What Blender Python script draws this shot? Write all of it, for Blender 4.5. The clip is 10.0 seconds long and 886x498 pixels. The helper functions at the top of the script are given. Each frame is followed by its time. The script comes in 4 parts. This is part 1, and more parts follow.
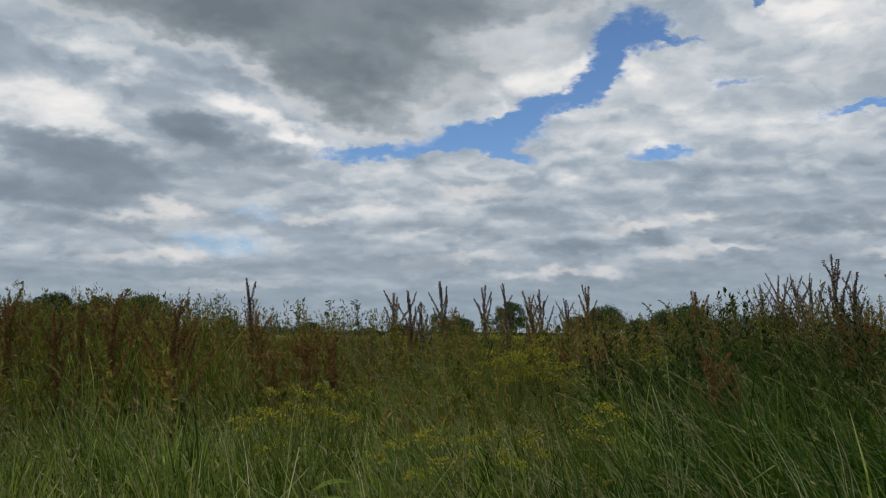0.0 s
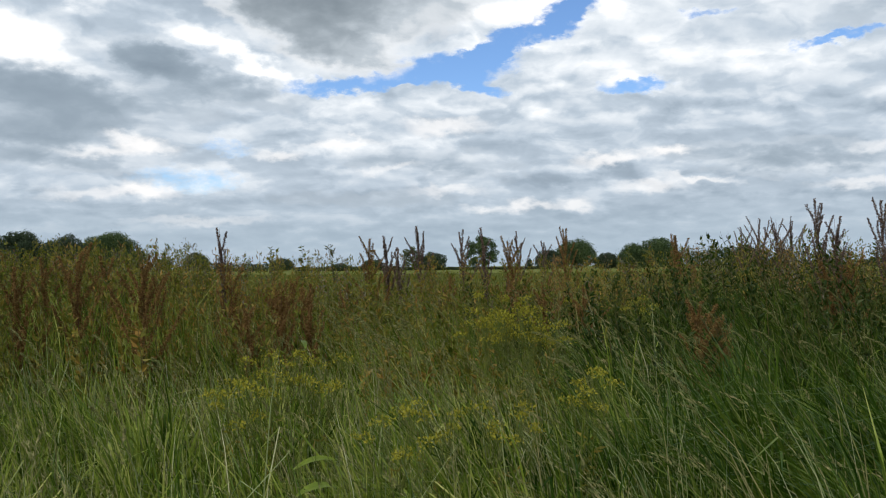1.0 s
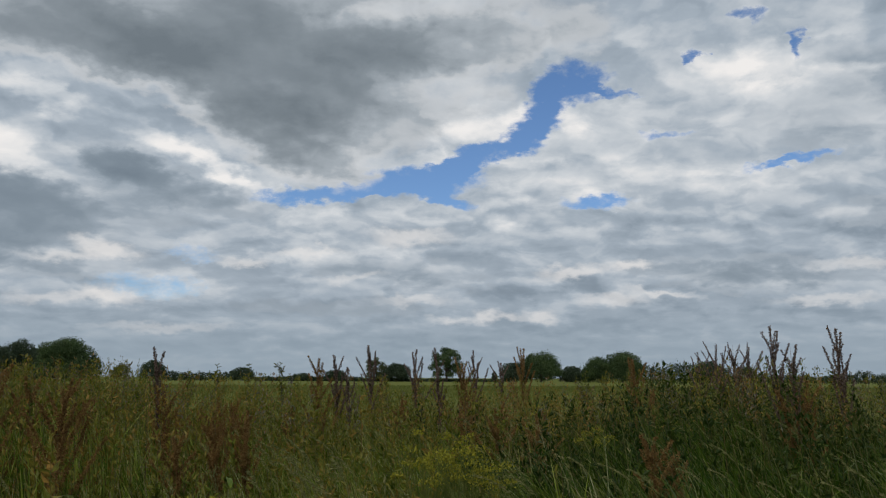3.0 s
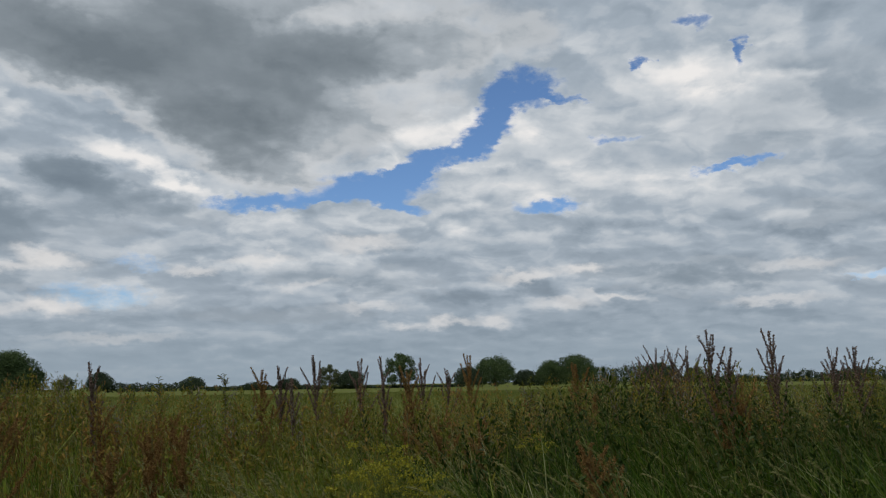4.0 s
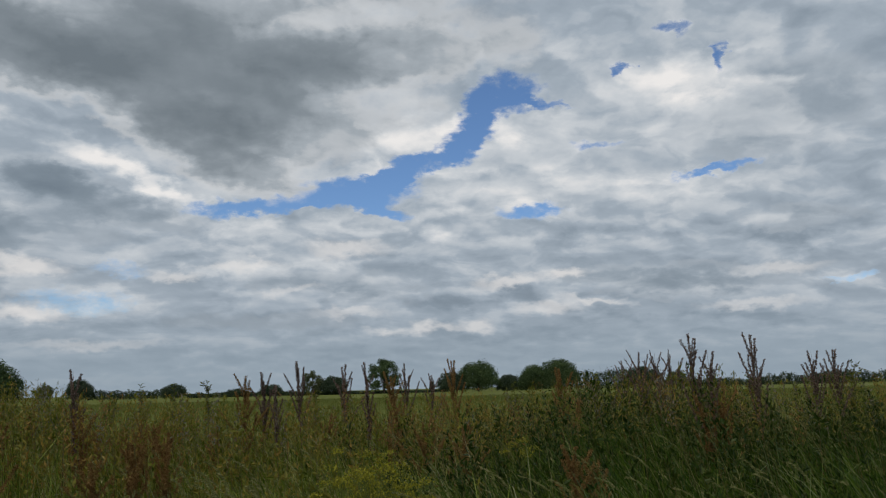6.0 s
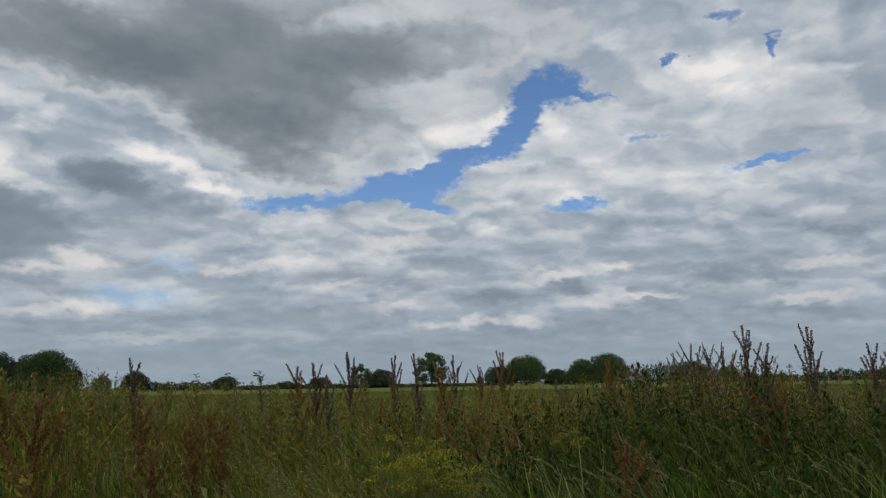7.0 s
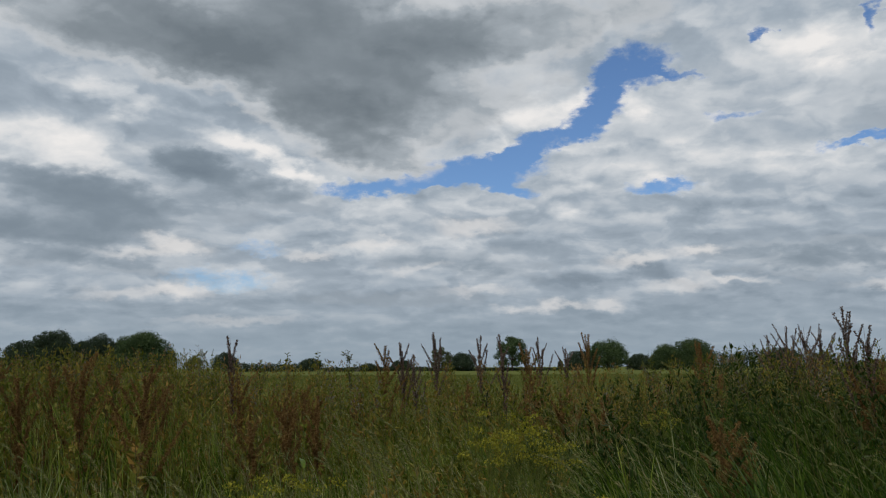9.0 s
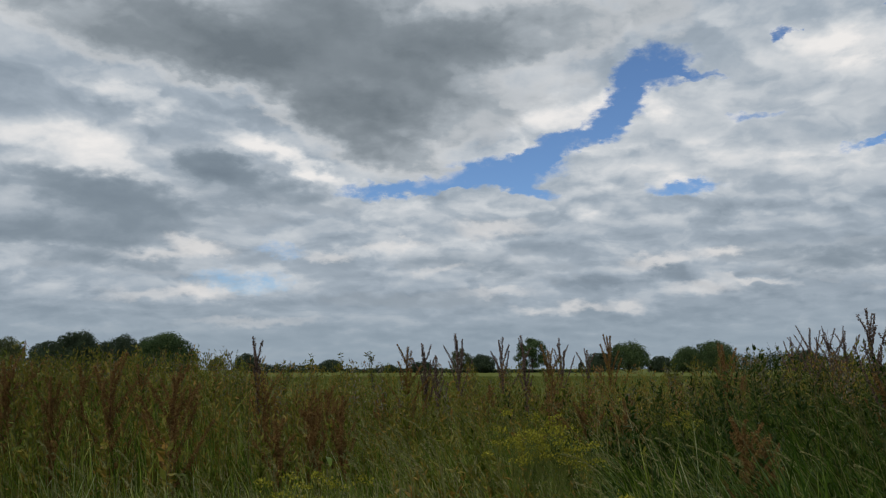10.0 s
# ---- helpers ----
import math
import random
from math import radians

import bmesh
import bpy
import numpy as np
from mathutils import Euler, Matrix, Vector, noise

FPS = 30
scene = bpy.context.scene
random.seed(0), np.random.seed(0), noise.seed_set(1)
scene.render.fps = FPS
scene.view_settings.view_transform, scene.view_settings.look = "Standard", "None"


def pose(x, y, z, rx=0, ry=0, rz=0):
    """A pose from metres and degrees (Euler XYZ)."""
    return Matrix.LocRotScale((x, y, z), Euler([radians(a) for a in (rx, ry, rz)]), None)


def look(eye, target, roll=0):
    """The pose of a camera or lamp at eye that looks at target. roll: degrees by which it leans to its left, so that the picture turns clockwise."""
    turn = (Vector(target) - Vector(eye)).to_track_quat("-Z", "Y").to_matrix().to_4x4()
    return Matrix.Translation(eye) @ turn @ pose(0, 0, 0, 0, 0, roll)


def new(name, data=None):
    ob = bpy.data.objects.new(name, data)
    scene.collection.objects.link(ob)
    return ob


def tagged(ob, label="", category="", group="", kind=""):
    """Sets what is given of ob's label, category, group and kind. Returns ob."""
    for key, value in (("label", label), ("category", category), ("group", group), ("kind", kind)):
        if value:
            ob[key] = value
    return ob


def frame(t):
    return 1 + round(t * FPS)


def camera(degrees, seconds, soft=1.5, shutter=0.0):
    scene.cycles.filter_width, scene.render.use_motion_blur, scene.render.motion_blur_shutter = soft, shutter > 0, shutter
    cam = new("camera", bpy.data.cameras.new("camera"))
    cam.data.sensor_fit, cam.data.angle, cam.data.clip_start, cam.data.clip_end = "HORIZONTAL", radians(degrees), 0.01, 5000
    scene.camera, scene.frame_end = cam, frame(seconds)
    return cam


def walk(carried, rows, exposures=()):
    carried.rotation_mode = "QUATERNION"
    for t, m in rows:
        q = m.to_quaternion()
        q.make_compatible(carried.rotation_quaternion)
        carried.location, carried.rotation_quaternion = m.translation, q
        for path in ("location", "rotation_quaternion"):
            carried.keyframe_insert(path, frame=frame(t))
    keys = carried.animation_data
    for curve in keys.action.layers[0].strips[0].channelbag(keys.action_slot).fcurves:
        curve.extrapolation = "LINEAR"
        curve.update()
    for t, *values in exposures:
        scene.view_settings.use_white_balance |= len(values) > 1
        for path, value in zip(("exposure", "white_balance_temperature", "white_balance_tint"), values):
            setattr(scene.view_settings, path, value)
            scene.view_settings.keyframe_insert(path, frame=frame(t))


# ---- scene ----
cam = camera(57.6, 10.0, soft=1.1)
PATH = [
    (0, (0.216, 0.279, 1.181), (0.139, 2.267, 1.386), 0.1),
    (0.2, (0.221, 0.295, 1.179), (0.138, 2.283, 1.379), 0.3),
    (0.4, (0.204, 0.337, 1.212), (0.125, 2.328, 1.384), 0.5),
    (0.5, (0.184, 0.365, 1.231), (0.116, 2.36, 1.367), 0.5),
    (0.6, (0.182, 0.385, 1.242), (0.125, 2.383, 1.325), 0.5),
    (0.8, (0.157, 0.427, 1.271), (0.137, 2.426, 1.316), 0.1),
    (1, (0.157, 0.473, 1.305), (0.149, 2.472, 1.348), -0.5),
    (1.2, (0.152, 0.516, 1.32), (0.151, 2.515, 1.372), 0.2),
    (1.4, (0.163, 0.543, 1.341), (0.18, 2.541, 1.44), 1.9),
    (1.5, (0.188, 0.55, 1.355), (0.203, 2.545, 1.497), 2.2),
    (1.6, (0.2, 0.555, 1.364), (0.21, 2.545, 1.564), 2.6),
    (1.8, (0.235, 0.556, 1.405), (0.237, 2.538, 1.67), 2.5),
    (2, (0.25, 0.545, 1.416), (0.255, 2.526, 1.693), 2.2),
    (2.2, (0.232, 0.569, 1.422), (0.252, 2.548, 1.711), 1.2),
    (3.3, (0.307, 0.657, 1.414), (0.41, 2.629, 1.732), 0.0),
    (3.5, (0.322, 0.652, 1.414), (0.451, 2.623, 1.734), -0.4),
    (4, (0.38, 0.628, 1.442), (0.573, 2.592, 1.77), -0.9),
    (4.5, (0.354, 0.604, 1.443), (0.603, 2.56, 1.777), -1.4),
    (5, (0.373, 0.617, 1.436), (0.641, 2.57, 1.774), -1.5),
    (5.2, (0.362, 0.618, 1.446), (0.632, 2.571, 1.784), -1.9),
    (6.3, (0.372, 0.603, 1.435), (0.589, 2.562, 1.775), -1.1),
    (6.5, (0.358, 0.595, 1.42), (0.554, 2.556, 1.759), -1.3),
    (7, (0.349, 0.606, 1.415), (0.468, 2.575, 1.742), -0.9),
    (7.5, (0.33, 0.598, 1.41), (0.388, 2.572, 1.728), -0.6),
    (8, (0.302, 0.558, 1.39), (0.321, 2.533, 1.702), -0.5),
    (8.5, (0.315, 0.624, 1.381), (0.305, 2.602, 1.675), -0.4),
    (9, (0.29, 0.584, 1.382), (0.211, 2.562, 1.672), -0.3),
    (9.5, (0.259, 0.502, 1.375), (0.14, 2.477, 1.667), -0.1),
    (10, (0.269, 0.525, 1.374), (0.141, 2.499, 1.668), -0.1),
]
EXPOSURES = [(0.0, 0.0), (0.4, 0.06), (0.5, 0.15), (0.7, 0.52), (1.0, 0.56), (1.3, 0.34), (1.5, 0.15), (2.0, 0.12), (3.5, -0.03), (5.0, -0.03), (6.5, -0.06), (10.0, -0.03)]
walk(cam, [(t, look(eye, target, roll)) for t, eye, target, roll in PATH], EXPOSURES)

# ---- world, sun ----
# Cloud masses over the field: (bearing, elevation, half width, half height, turn in degrees, weight)
BLUE = [
    (11.8, 20.6, 2.8, 1.35, 6, 1),
    (9.6, 18.8, 1.5, 1.7, -12, 1),
    (8.3, 17.0, 1.7, 1.3, -10, 1),
    (4.7, 15.4, 3.6, 0.75, 16, 1),
    (0.6, 13.9, 4.2, 1.15, 4, 1),
    (-5.8, 13.0, 5.2, 0.62, 6, 1),
    (2.0, 12.6, 2.4, 0.65, -10, 1),
    (13.3, 12.4, 2.6, 0.52, 0, 0.9),
    (26.2, 14.2, 3.4, 0.36, 8, 0.9),
    (20.3, 21.3, 0.7, 0.40, 20, 0.8),
    (27.2, 21.6, 0.5, 0.9, 10, 0.8),
    (24.0, 23.8, 1.2, 0.45, -20, 0.7),
    (14.8, 19.6, 1.9, 0.36, -12, 0.7),
    (18.4, 16.6, 2.2, 0.32, 0, 0.55),
    (34.0, 6.6, 2.0, 0.25, 5, 0.5),
    (-17.6, 6.1, 3.8, 1.0, 0, 0.50),
    (-15.5, 8.2, 2.2, 0.50, 0, 0.40),
]
# the heavy deck with a lit edge
DECK = [
    (-10.0, 21.5, 14.5, 4.6, -6, 1.0),
    (-25.0, 22.2, 11.0, 3.0, -6, 0.85),
    (-9.0, 16.6, 7.6, 3.0, -15, 0.85),
    (4.0, 23.4, 12.0, 2.4, 3, 0.62),
    (4.6, 18.8, 5.0, 1.9, 17, 0.24),
    (-0.8, 16.4, 3.4, 1.2, 8, 0.22),
    (-12.0, 31.0, 32.0, 7.0, 0, 0.9),
]
# smaller shaded heaps under it
HEAPS = [
    (-20.6, 14.1, 3.4, 1.3, -12, 0.75),
    (-16.5, 12.5, 6.4, 1.5, -12, 0.8),
    (-26.0, 11.3, 10.5, 1.9, -4, 0.95),
    (-31.0, 8.8, 13.0, 1.6, 0, 0.95),
    (-25.0, 7.0, 8.0, 0.8, 0, 0.6),
    (30.5, 17.6, 7.5, 3.2, 4, 0.62),
    (22.8, 7.0, 9.5, 1.2, -3, 0.75),
    (-0.8, 7.4, 7.5, 1.5, -5, 0.62),
    (-5.5, 4.7, 7.5, 0.8, 0, 0.45),
    (31.5, 10.4, 5.0, 0.9, -3, 0.5),
]
DARK = [
    (-28.0, 3.6, 10.0, 0.7, 0, 0.25),
    (31.0, 9.6, 4.0, 0.7, -3, 0.35),
    (-6.0, 4.6, 7.3, 0.64, 0, 0.34),
    (9.6, 6.3, 7.7, 0.56, 0, 0.28),
    (12.2, 3.4, 14.0, 0.56, 0, 0.25),
    (24.0, 4.4, 9.0, 0.6, 0, 0.28),
    (-2.0, 2.4, 16.0, 0.5, 0, 0.2),
    (20.0, 10.2, 7.0, 0.5, -2, 0.22),
]
BRIGHT = [
    (-28.6, 14.0, 6.4, 1.9, -3, 0.55),
    (-16.4, 15.0, 4.6, 0.9, -19, 0.6),
    (-12.5, 13.4, 2.6, 0.80, -20, 0.40),
    (-25.6, 17.8, 3.4, 0.8, -4, 0.4),
    (-6.0, 11.4, 9.0, 0.9, -3, 0.36),
    (10.6, 18.6, 3.4, 1.2, 0, 0.5),
    (4.5, 17.0, 4.5, 1.5, 16, 0.6),
    (10.0, 14.4, 7.0, 1.2, 0, 0.35),
    (5.5, 11.4, 5.0, 0.8, -3, 0.34),
    (-3.0, 9.7, 4.0, 0.6, -3, 0.3),
    (24.5, 20.3, 6.0, 1.6, 5, 0.45),
    (18.2, 13.2, 12.0, 1.04, 0, 0.28),
    (20.0, 17.0, 15.0, 7.0, 0, 0.22),
    (-9.0, 8.6, 7.0, 0.7, 0, 0.25),
]

# small sunlit heads of cumulus, with firmer edges
PUFFS = [
    (-20.3, 5.2, 1.7, 0.62, -0, 0.55),
    (-23.6, 5.0, 2.6, 0.40, -0, 0.36),
    (-17.2, 5.8, 0.9, 0.26, -0, 0.4),
    (-20.6, 8.4, 1.9, 0.55, -12, 0.55),
    (-22.8, 7.8, 2.6, 0.38, -0, 0.4),
    (-17.0, 3.3, 4.0, 0.30, -0, 0.3),
    (4.9, 4.2, 1.1, 0.42, -0, 0.5),
    (2.7, 4.0, 0.9, 0.30, -0, 0.42),
    (6.9, 4.2, 0.9, 0.30, -0, 0.4),
    (9.2, 4.4, 1.3, 0.42, -0, 0.5),
    (15.6, 7.8, 1.5, 0.40, -0, 0.55),
    (11.4, 7.4, 2.4, 0.42, 4, 0.48),
    (17.6, 5.7, 2.2, 0.24, -5, 0.45),
    (14.3, 5.3, 2.2, 0.42, -0, 0.40),
    (28.0, 5.2, 3.0, 0.32, -0, 0.36),
    (30.0, 7.4, 2.6, 0.40, -0, 0.36),
    (-0.2, 9.9, 2.8, 0.45, -4, 0.45),
    (-11.8, 8.0, 1.6, 0.35, -0, 0.42),
    (-7.4, 8.8, 2.6, 0.36, -0, 0.40),
    (-4.0, 7.0, 2.0, 0.24, -0, 0.25),
    (0.0, 5.4, 2.4, 0.30, -0, 0.3),
]


class Graph:
    """Short calls for a node tree."""

    def __init__(self, tree):
        self.tree = tree
        tree.nodes.clear()

    def put(self, node, socket, value):
        if isinstance(value, bpy.types.NodeSocket):
            self.tree.links.new(value, node.inputs[socket])
        elif value is not None:
            node.inputs[socket].default_value = value

    def node(self, kind, **inputs):
        n = self.tree.nodes.new(kind)
        for k, v in inputs.items():
            self.put(n, k.replace("_", " "), v)
        return n

    def math(self, op, a, b=None, c=None, clamp=False):
        n = self.tree.nodes.new("ShaderNodeMath")
        n.operation, n.use_clamp = op, clamp
        for k, v in enumerate((a, b, c)):
            self.put(n, k, v)
        return n.outputs[0]

    def vec(self, op, a, b=None):
        n = self.tree.nodes.new("ShaderNodeVectorMath")
        n.operation = op
        self.put(n, 0, a)
        if op == "SCALE":
            self.put(n, "Scale", b)
        else:
            self.put(n, 1, b)
        return n.outputs["Value" if op in ("LENGTH", "DOT_PRODUCT") else "Vector"]

    def noise(self, vector, scale, detail=6.0, rough=0.55, colour=False):
        n = self.tree.nodes.new("ShaderNodeTexNoise")
        self.put(n, "Vector", vector)
        n.inputs["Scale"].default_value, n.inputs["Detail"].default_value, n.inputs["Roughness"].default_value = scale, detail, rough
        return n.outputs["Color" if colour else "Fac"]

    def span(self, value, a, b, c=0.0, d=1.0, kind="SMOOTHSTEP"):
        n = self.tree.nodes.new("ShaderNodeMapRange")
        n.interpolation_type = kind
        for k, v in zip(("Value", "From Min", "From Max", "To Min", "To Max"), (value, a, b, c, d)):
            self.put(n, k, v)
        return n.outputs[0]

    def ramp(self, value, stops):
        n = self.tree.nodes.new("ShaderNodeValToRGB")
        self.put(n, "Fac", value)
        e = n.color_ramp.elements
        e[0].position, e[0].color = stops[0][0], (*stops[0][1], 1)
        e[1].position, e[1].color = stops[-1][0], (*stops[-1][1], 1)
        for p, c in stops[1:-1]:
            e.new(p).color = (*c, 1)
        return n.outputs["Color"]

    def mix(self, fac, a, b, kind="MIX"):
        n = self.tree.nodes.new("ShaderNodeMix")
        n.data_type, n.blend_type = "RGBA", kind
        self.put(n, 0, fac)
        self.put(n, 6, a if not isinstance(a, tuple) else (*a, 1))
        self.put(n, 7, b if not isinstance(b, tuple) else (*b, 1))
        return n.outputs[2]


SUN_HEIGHT, SUN_BEARING = radians(52), radians(215)


def build_world():
    world = bpy.data.worlds.new("overcast_sky")
    scene.world = world
    world.use_nodes = True
    g = Graph(world.node_tree)
    way = g.tree.nodes.new("ShaderNodeTexCoord").outputs["Generated"]
    part3 = g.tree.nodes.new("ShaderNodeSeparateXYZ")
    g.put(part3, 0, way)
    x, y, z = part3.outputs
    bearing = g.math("MULTIPLY", g.math("ARCTAN2", x, y), 57.2958)
    height = g.math("MULTIPLY", g.math("ARCSINE", z), 57.2958)
    # the cloud layer as a high plane, foreshortened towards the horizon
    near = g.math("ADD", g.math("MAXIMUM", z, 0.0), 0.26)
    deck = g.tree.nodes.new("ShaderNodeCombineXYZ")
    g.put(deck, 0, g.math("DIVIDE", x, near))
    g.put(deck, 1, g.math("DIVIDE", y, near))
    angle = g.tree.nodes.new("ShaderNodeCombineXYZ")
    g.put(angle, 0, bearing)
    g.put(angle, 1, g.math("MULTIPLY", height, 1.7))
    sheet = angle.outputs[0]
    place = g.tree.nodes.new("ShaderNodeCombineXYZ")
    g.put(place, 0, bearing)
    g.put(place, 1, height)
    place = place.outputs[0]

    billow = g.noise(sheet, 0.20, 7.0, 0.52, True)
    curl = g.noise(sheet, 0.75, 6.0, 0.55, True)
    puff = g.vec("SUBTRACT", billow, (0.5, 0.5, 0.5))
    fray = g.vec("SUBTRACT", curl, (0.5, 0.5, 0.5))
    spot = g.vec("ADD", place, g.vec("ADD", g.vec("MULTIPLY", puff, (8.0, 4.2, 0)), g.vec("MULTIPLY", fray, (2.6, 1.5, 0))))
    firm = g.vec("ADD", place, g.vec("ADD", g.vec("MULTIPLY", puff, (3.6, 1.9, 0)), g.vec("MULTIPLY", fray, (2.6, 1.6, 0))))

    queue = [spot]

    def masses(rows, hard, soft, spot=spot):
        """The sum of the rows' soft ellipses; each waits for the one before it, which keeps the shader's memory small."""
        total = 0.0
        for a, e, w, h, turn, weight in rows:
            wait = g.tree.nodes.new("ShaderNodeVectorMath")
            wait.operation = "MULTIPLY_ADD"
            g.put(wait, 0, queue[-1])
            g.put(wait, 1, (1e-7, 1e-7, 1e-7))
            g.put(wait, 2, spot)
            m = g.tree.nodes.new("ShaderNodeMapping")
            m.vector_type = "TEXTURE"
            g.put(m, "Vector", wait.outputs[0])
            m.inputs["Location"].default_value = (a, e, 0)
            m.inputs["Rotation"].default_value = (0, 0, radians(turn))
            m.inputs["Scale"].default_value = (w, h, 1)
            flat = g.vec("MULTIPLY", m.outputs[0], (1, 1, 0))
            total = g.math("ADD", total, g.span(g.vec("LENGTH", flat), hard, soft, weight, 0.0))
            queue.append(total)
        return total

    gap = masses(BLUE, 0.4, 1.45, firm)
    dark = masses(DARK, 0.2, 1.5)
    bright = masses(BRIGHT, 0.2, 1.45)

    # rows of heaps with lit tops and shaded bases
    bent = g.vec("ADD", g.vec("MULTIPLY", deck.outputs[0], (0.95, 1.0, 0)), g.vec("MULTIPLY", puff, (0.22, 0.16, 0)))
    lump = g.noise(bent, 5.0, 4.5, 0.50)
    upper = g.noise(g.vec("ADD", bent, (0.010, -0.05, 0)), 5.0, 4.5, 0.50)
    veil = g.noise(sheet, 0.16, 5.0, 0.5)
    fluff = g.noise(sheet, 0.65, 6.0, 0.55)
    fade = g.span(height, 0.5, 7.0, 0.5, 1.0)
    detail = g.math("MULTIPLY", g.math("SUBTRACT", lump, upper), g.math("MULTIPLY", fade, 0.60))
    detail = g.math("ADD", detail, g.math("MULTIPLY", g.math("SUBTRACT", g.span(lump, 0.40, 0.60), 0.5), g.math("MULTIPLY", fade, 0.15)))
    detail = g.math("ADD", detail, g.math("MULTIPLY", g.math("SUBTRACT", fluff, 0.5), 0.16))
    detail = g.math("ADD", detail, g.math("MULTIPLY", g.math("SUBTRACT", veil, 0.5), 0.36))
    shade = g.math("ADD", 0.485, detail)
    shade = g.math("SUBTRACT", g.math("ADD", shade, g.math("MULTIPLY", bright, 0.62)), g.math("MULTIPLY", dark, 0.62))
    shade = g.math("ADD", shade, g.math("MULTIPLY", g.span(gap, 0.0, 0.5), 0.10), clamp=True)
    cloud = g.ramp(shade, [
        (0.0, (0.195, 0.240, 0.290)),
        (0.25, (0.250, 0.305, 0.365)),
        (0.5, (0.365, 0.425, 0.490)),
        (0.75, (0.590, 0.625, 0.660)),
        (1.0, (0.860, 0.840, 0.825)),
    ])

    def over(rows, under, spread, stops, low, high):
        """One bank of cloud laid over the rest: thin and bright at its rim, grey where it is deep."""
        field = masses(rows, spread[0], spread[1], firm)
        ragged = g.math("ADD", g.math("MULTIPLY", g.math("SUBTRACT", fluff, 0.5), 0.34), g.math("MULTIPLY", g.math("SUBTRACT", veil, 0.5), 1.1))
        deep = g.math("MULTIPLY", g.math("ADD", field, g.math("MULTIPLY", g.math("SUBTRACT", ragged, detail), g.span(field, 0.0, 0.3))), 0.7)
        return g.mix(g.span(deep, low, high), under, g.ramp(deep, stops)), deep

    cloud, _ = over(HEAPS, cloud, (0.15, 1.35), [
        (0.10, (0.66, 0.665, 0.67)), (0.24, (0.46, 0.50, 0.54)), (0.42, (0.300, 0.355, 0.412)), (0.66, (0.225, 0.276, 0.328)), (1.0, (0.175, 0.220, 0.268))], 0.06, 0.60)
    heads = g.math("MULTIPLY", masses(PUFFS, 0.2, 1.6, firm), 1.3, clamp=True)
    cloud = g.mix(heads, cloud, (0.80, 0.775, 0.755))
    haze = g.math("MULTIPLY", g.span(height, 0.0, 6.5, 0.75, 0.0), g.math("SUBTRACT", 1.0, g.math("MULTIPLY", heads, 0.8)))
    cloud = g.mix(haze, cloud, (0.268, 0.338, 0.402))

    sky = g.tree.nodes.new("ShaderNodeTexSky")
    sky.sky_type, sky.sun_disc = "NISHITA", False
    sky.sun_elevation, sky.sun_rotation = SUN_HEIGHT, SUN_BEARING
    sky.air_density, sky.dust_density, sky.ozone_density = 1.0, 0.3, 2.0
    blue = g.vec("MULTIPLY", sky.outputs[0], (0.074, 0.090, 0.110))
    shreds = g.noise(sheet, 1.7, 6.0, 0.6)
    torn = g.math("ADD", g.math("MULTIPLY", g.math("SUBTRACT", fluff, 0.5), 0.9), g.math("MULTIPLY", g.math("SUBTRACT", shreds, 0.5), 0.7))
    open_sky = g.span(g.math("SUBTRACT", gap, torn), 0.06, 0.98)
    open_sky = g.math("MULTIPLY", open_sky, g.span(gap, 0.04, 0.30))
    colour = g.mix(open_sky, cloud, blue)
    colour, _ = over(DECK, colour, (0.35, 1.25), [
        (0.12, (0.80, 0.79, 0.78)), (0.24, (0.64, 0.65, 0.66)), (0.42, (0.375, 0.418, 0.458)), (0.64, (0.240, 0.278, 0.312)), (1.0, (0.158, 0.190, 0.218))], 0.08, 0.42)
    back = g.node("ShaderNodeBackground", Color=colour, Strength=1.0)
    out = g.tree.nodes.new("ShaderNodeOutputWorld")
    g.tree.links.new(back.outputs[0], out.inputs[0])


build_world()
sun = new("sun", bpy.data.lights.new("sun", "SUN"))
sun.data.energy, sun.data.angle, sun.data.color = 1.7, radians(8), (1.0, 0.94, 0.84)
sun.matrix_world = look((40 * math.sin(SUN_BEARING), 40 * math.cos(SUN_BEARING), 40 * math.tan(SUN_HEIGHT)), (0, 0, 0))

# ---- materials ----


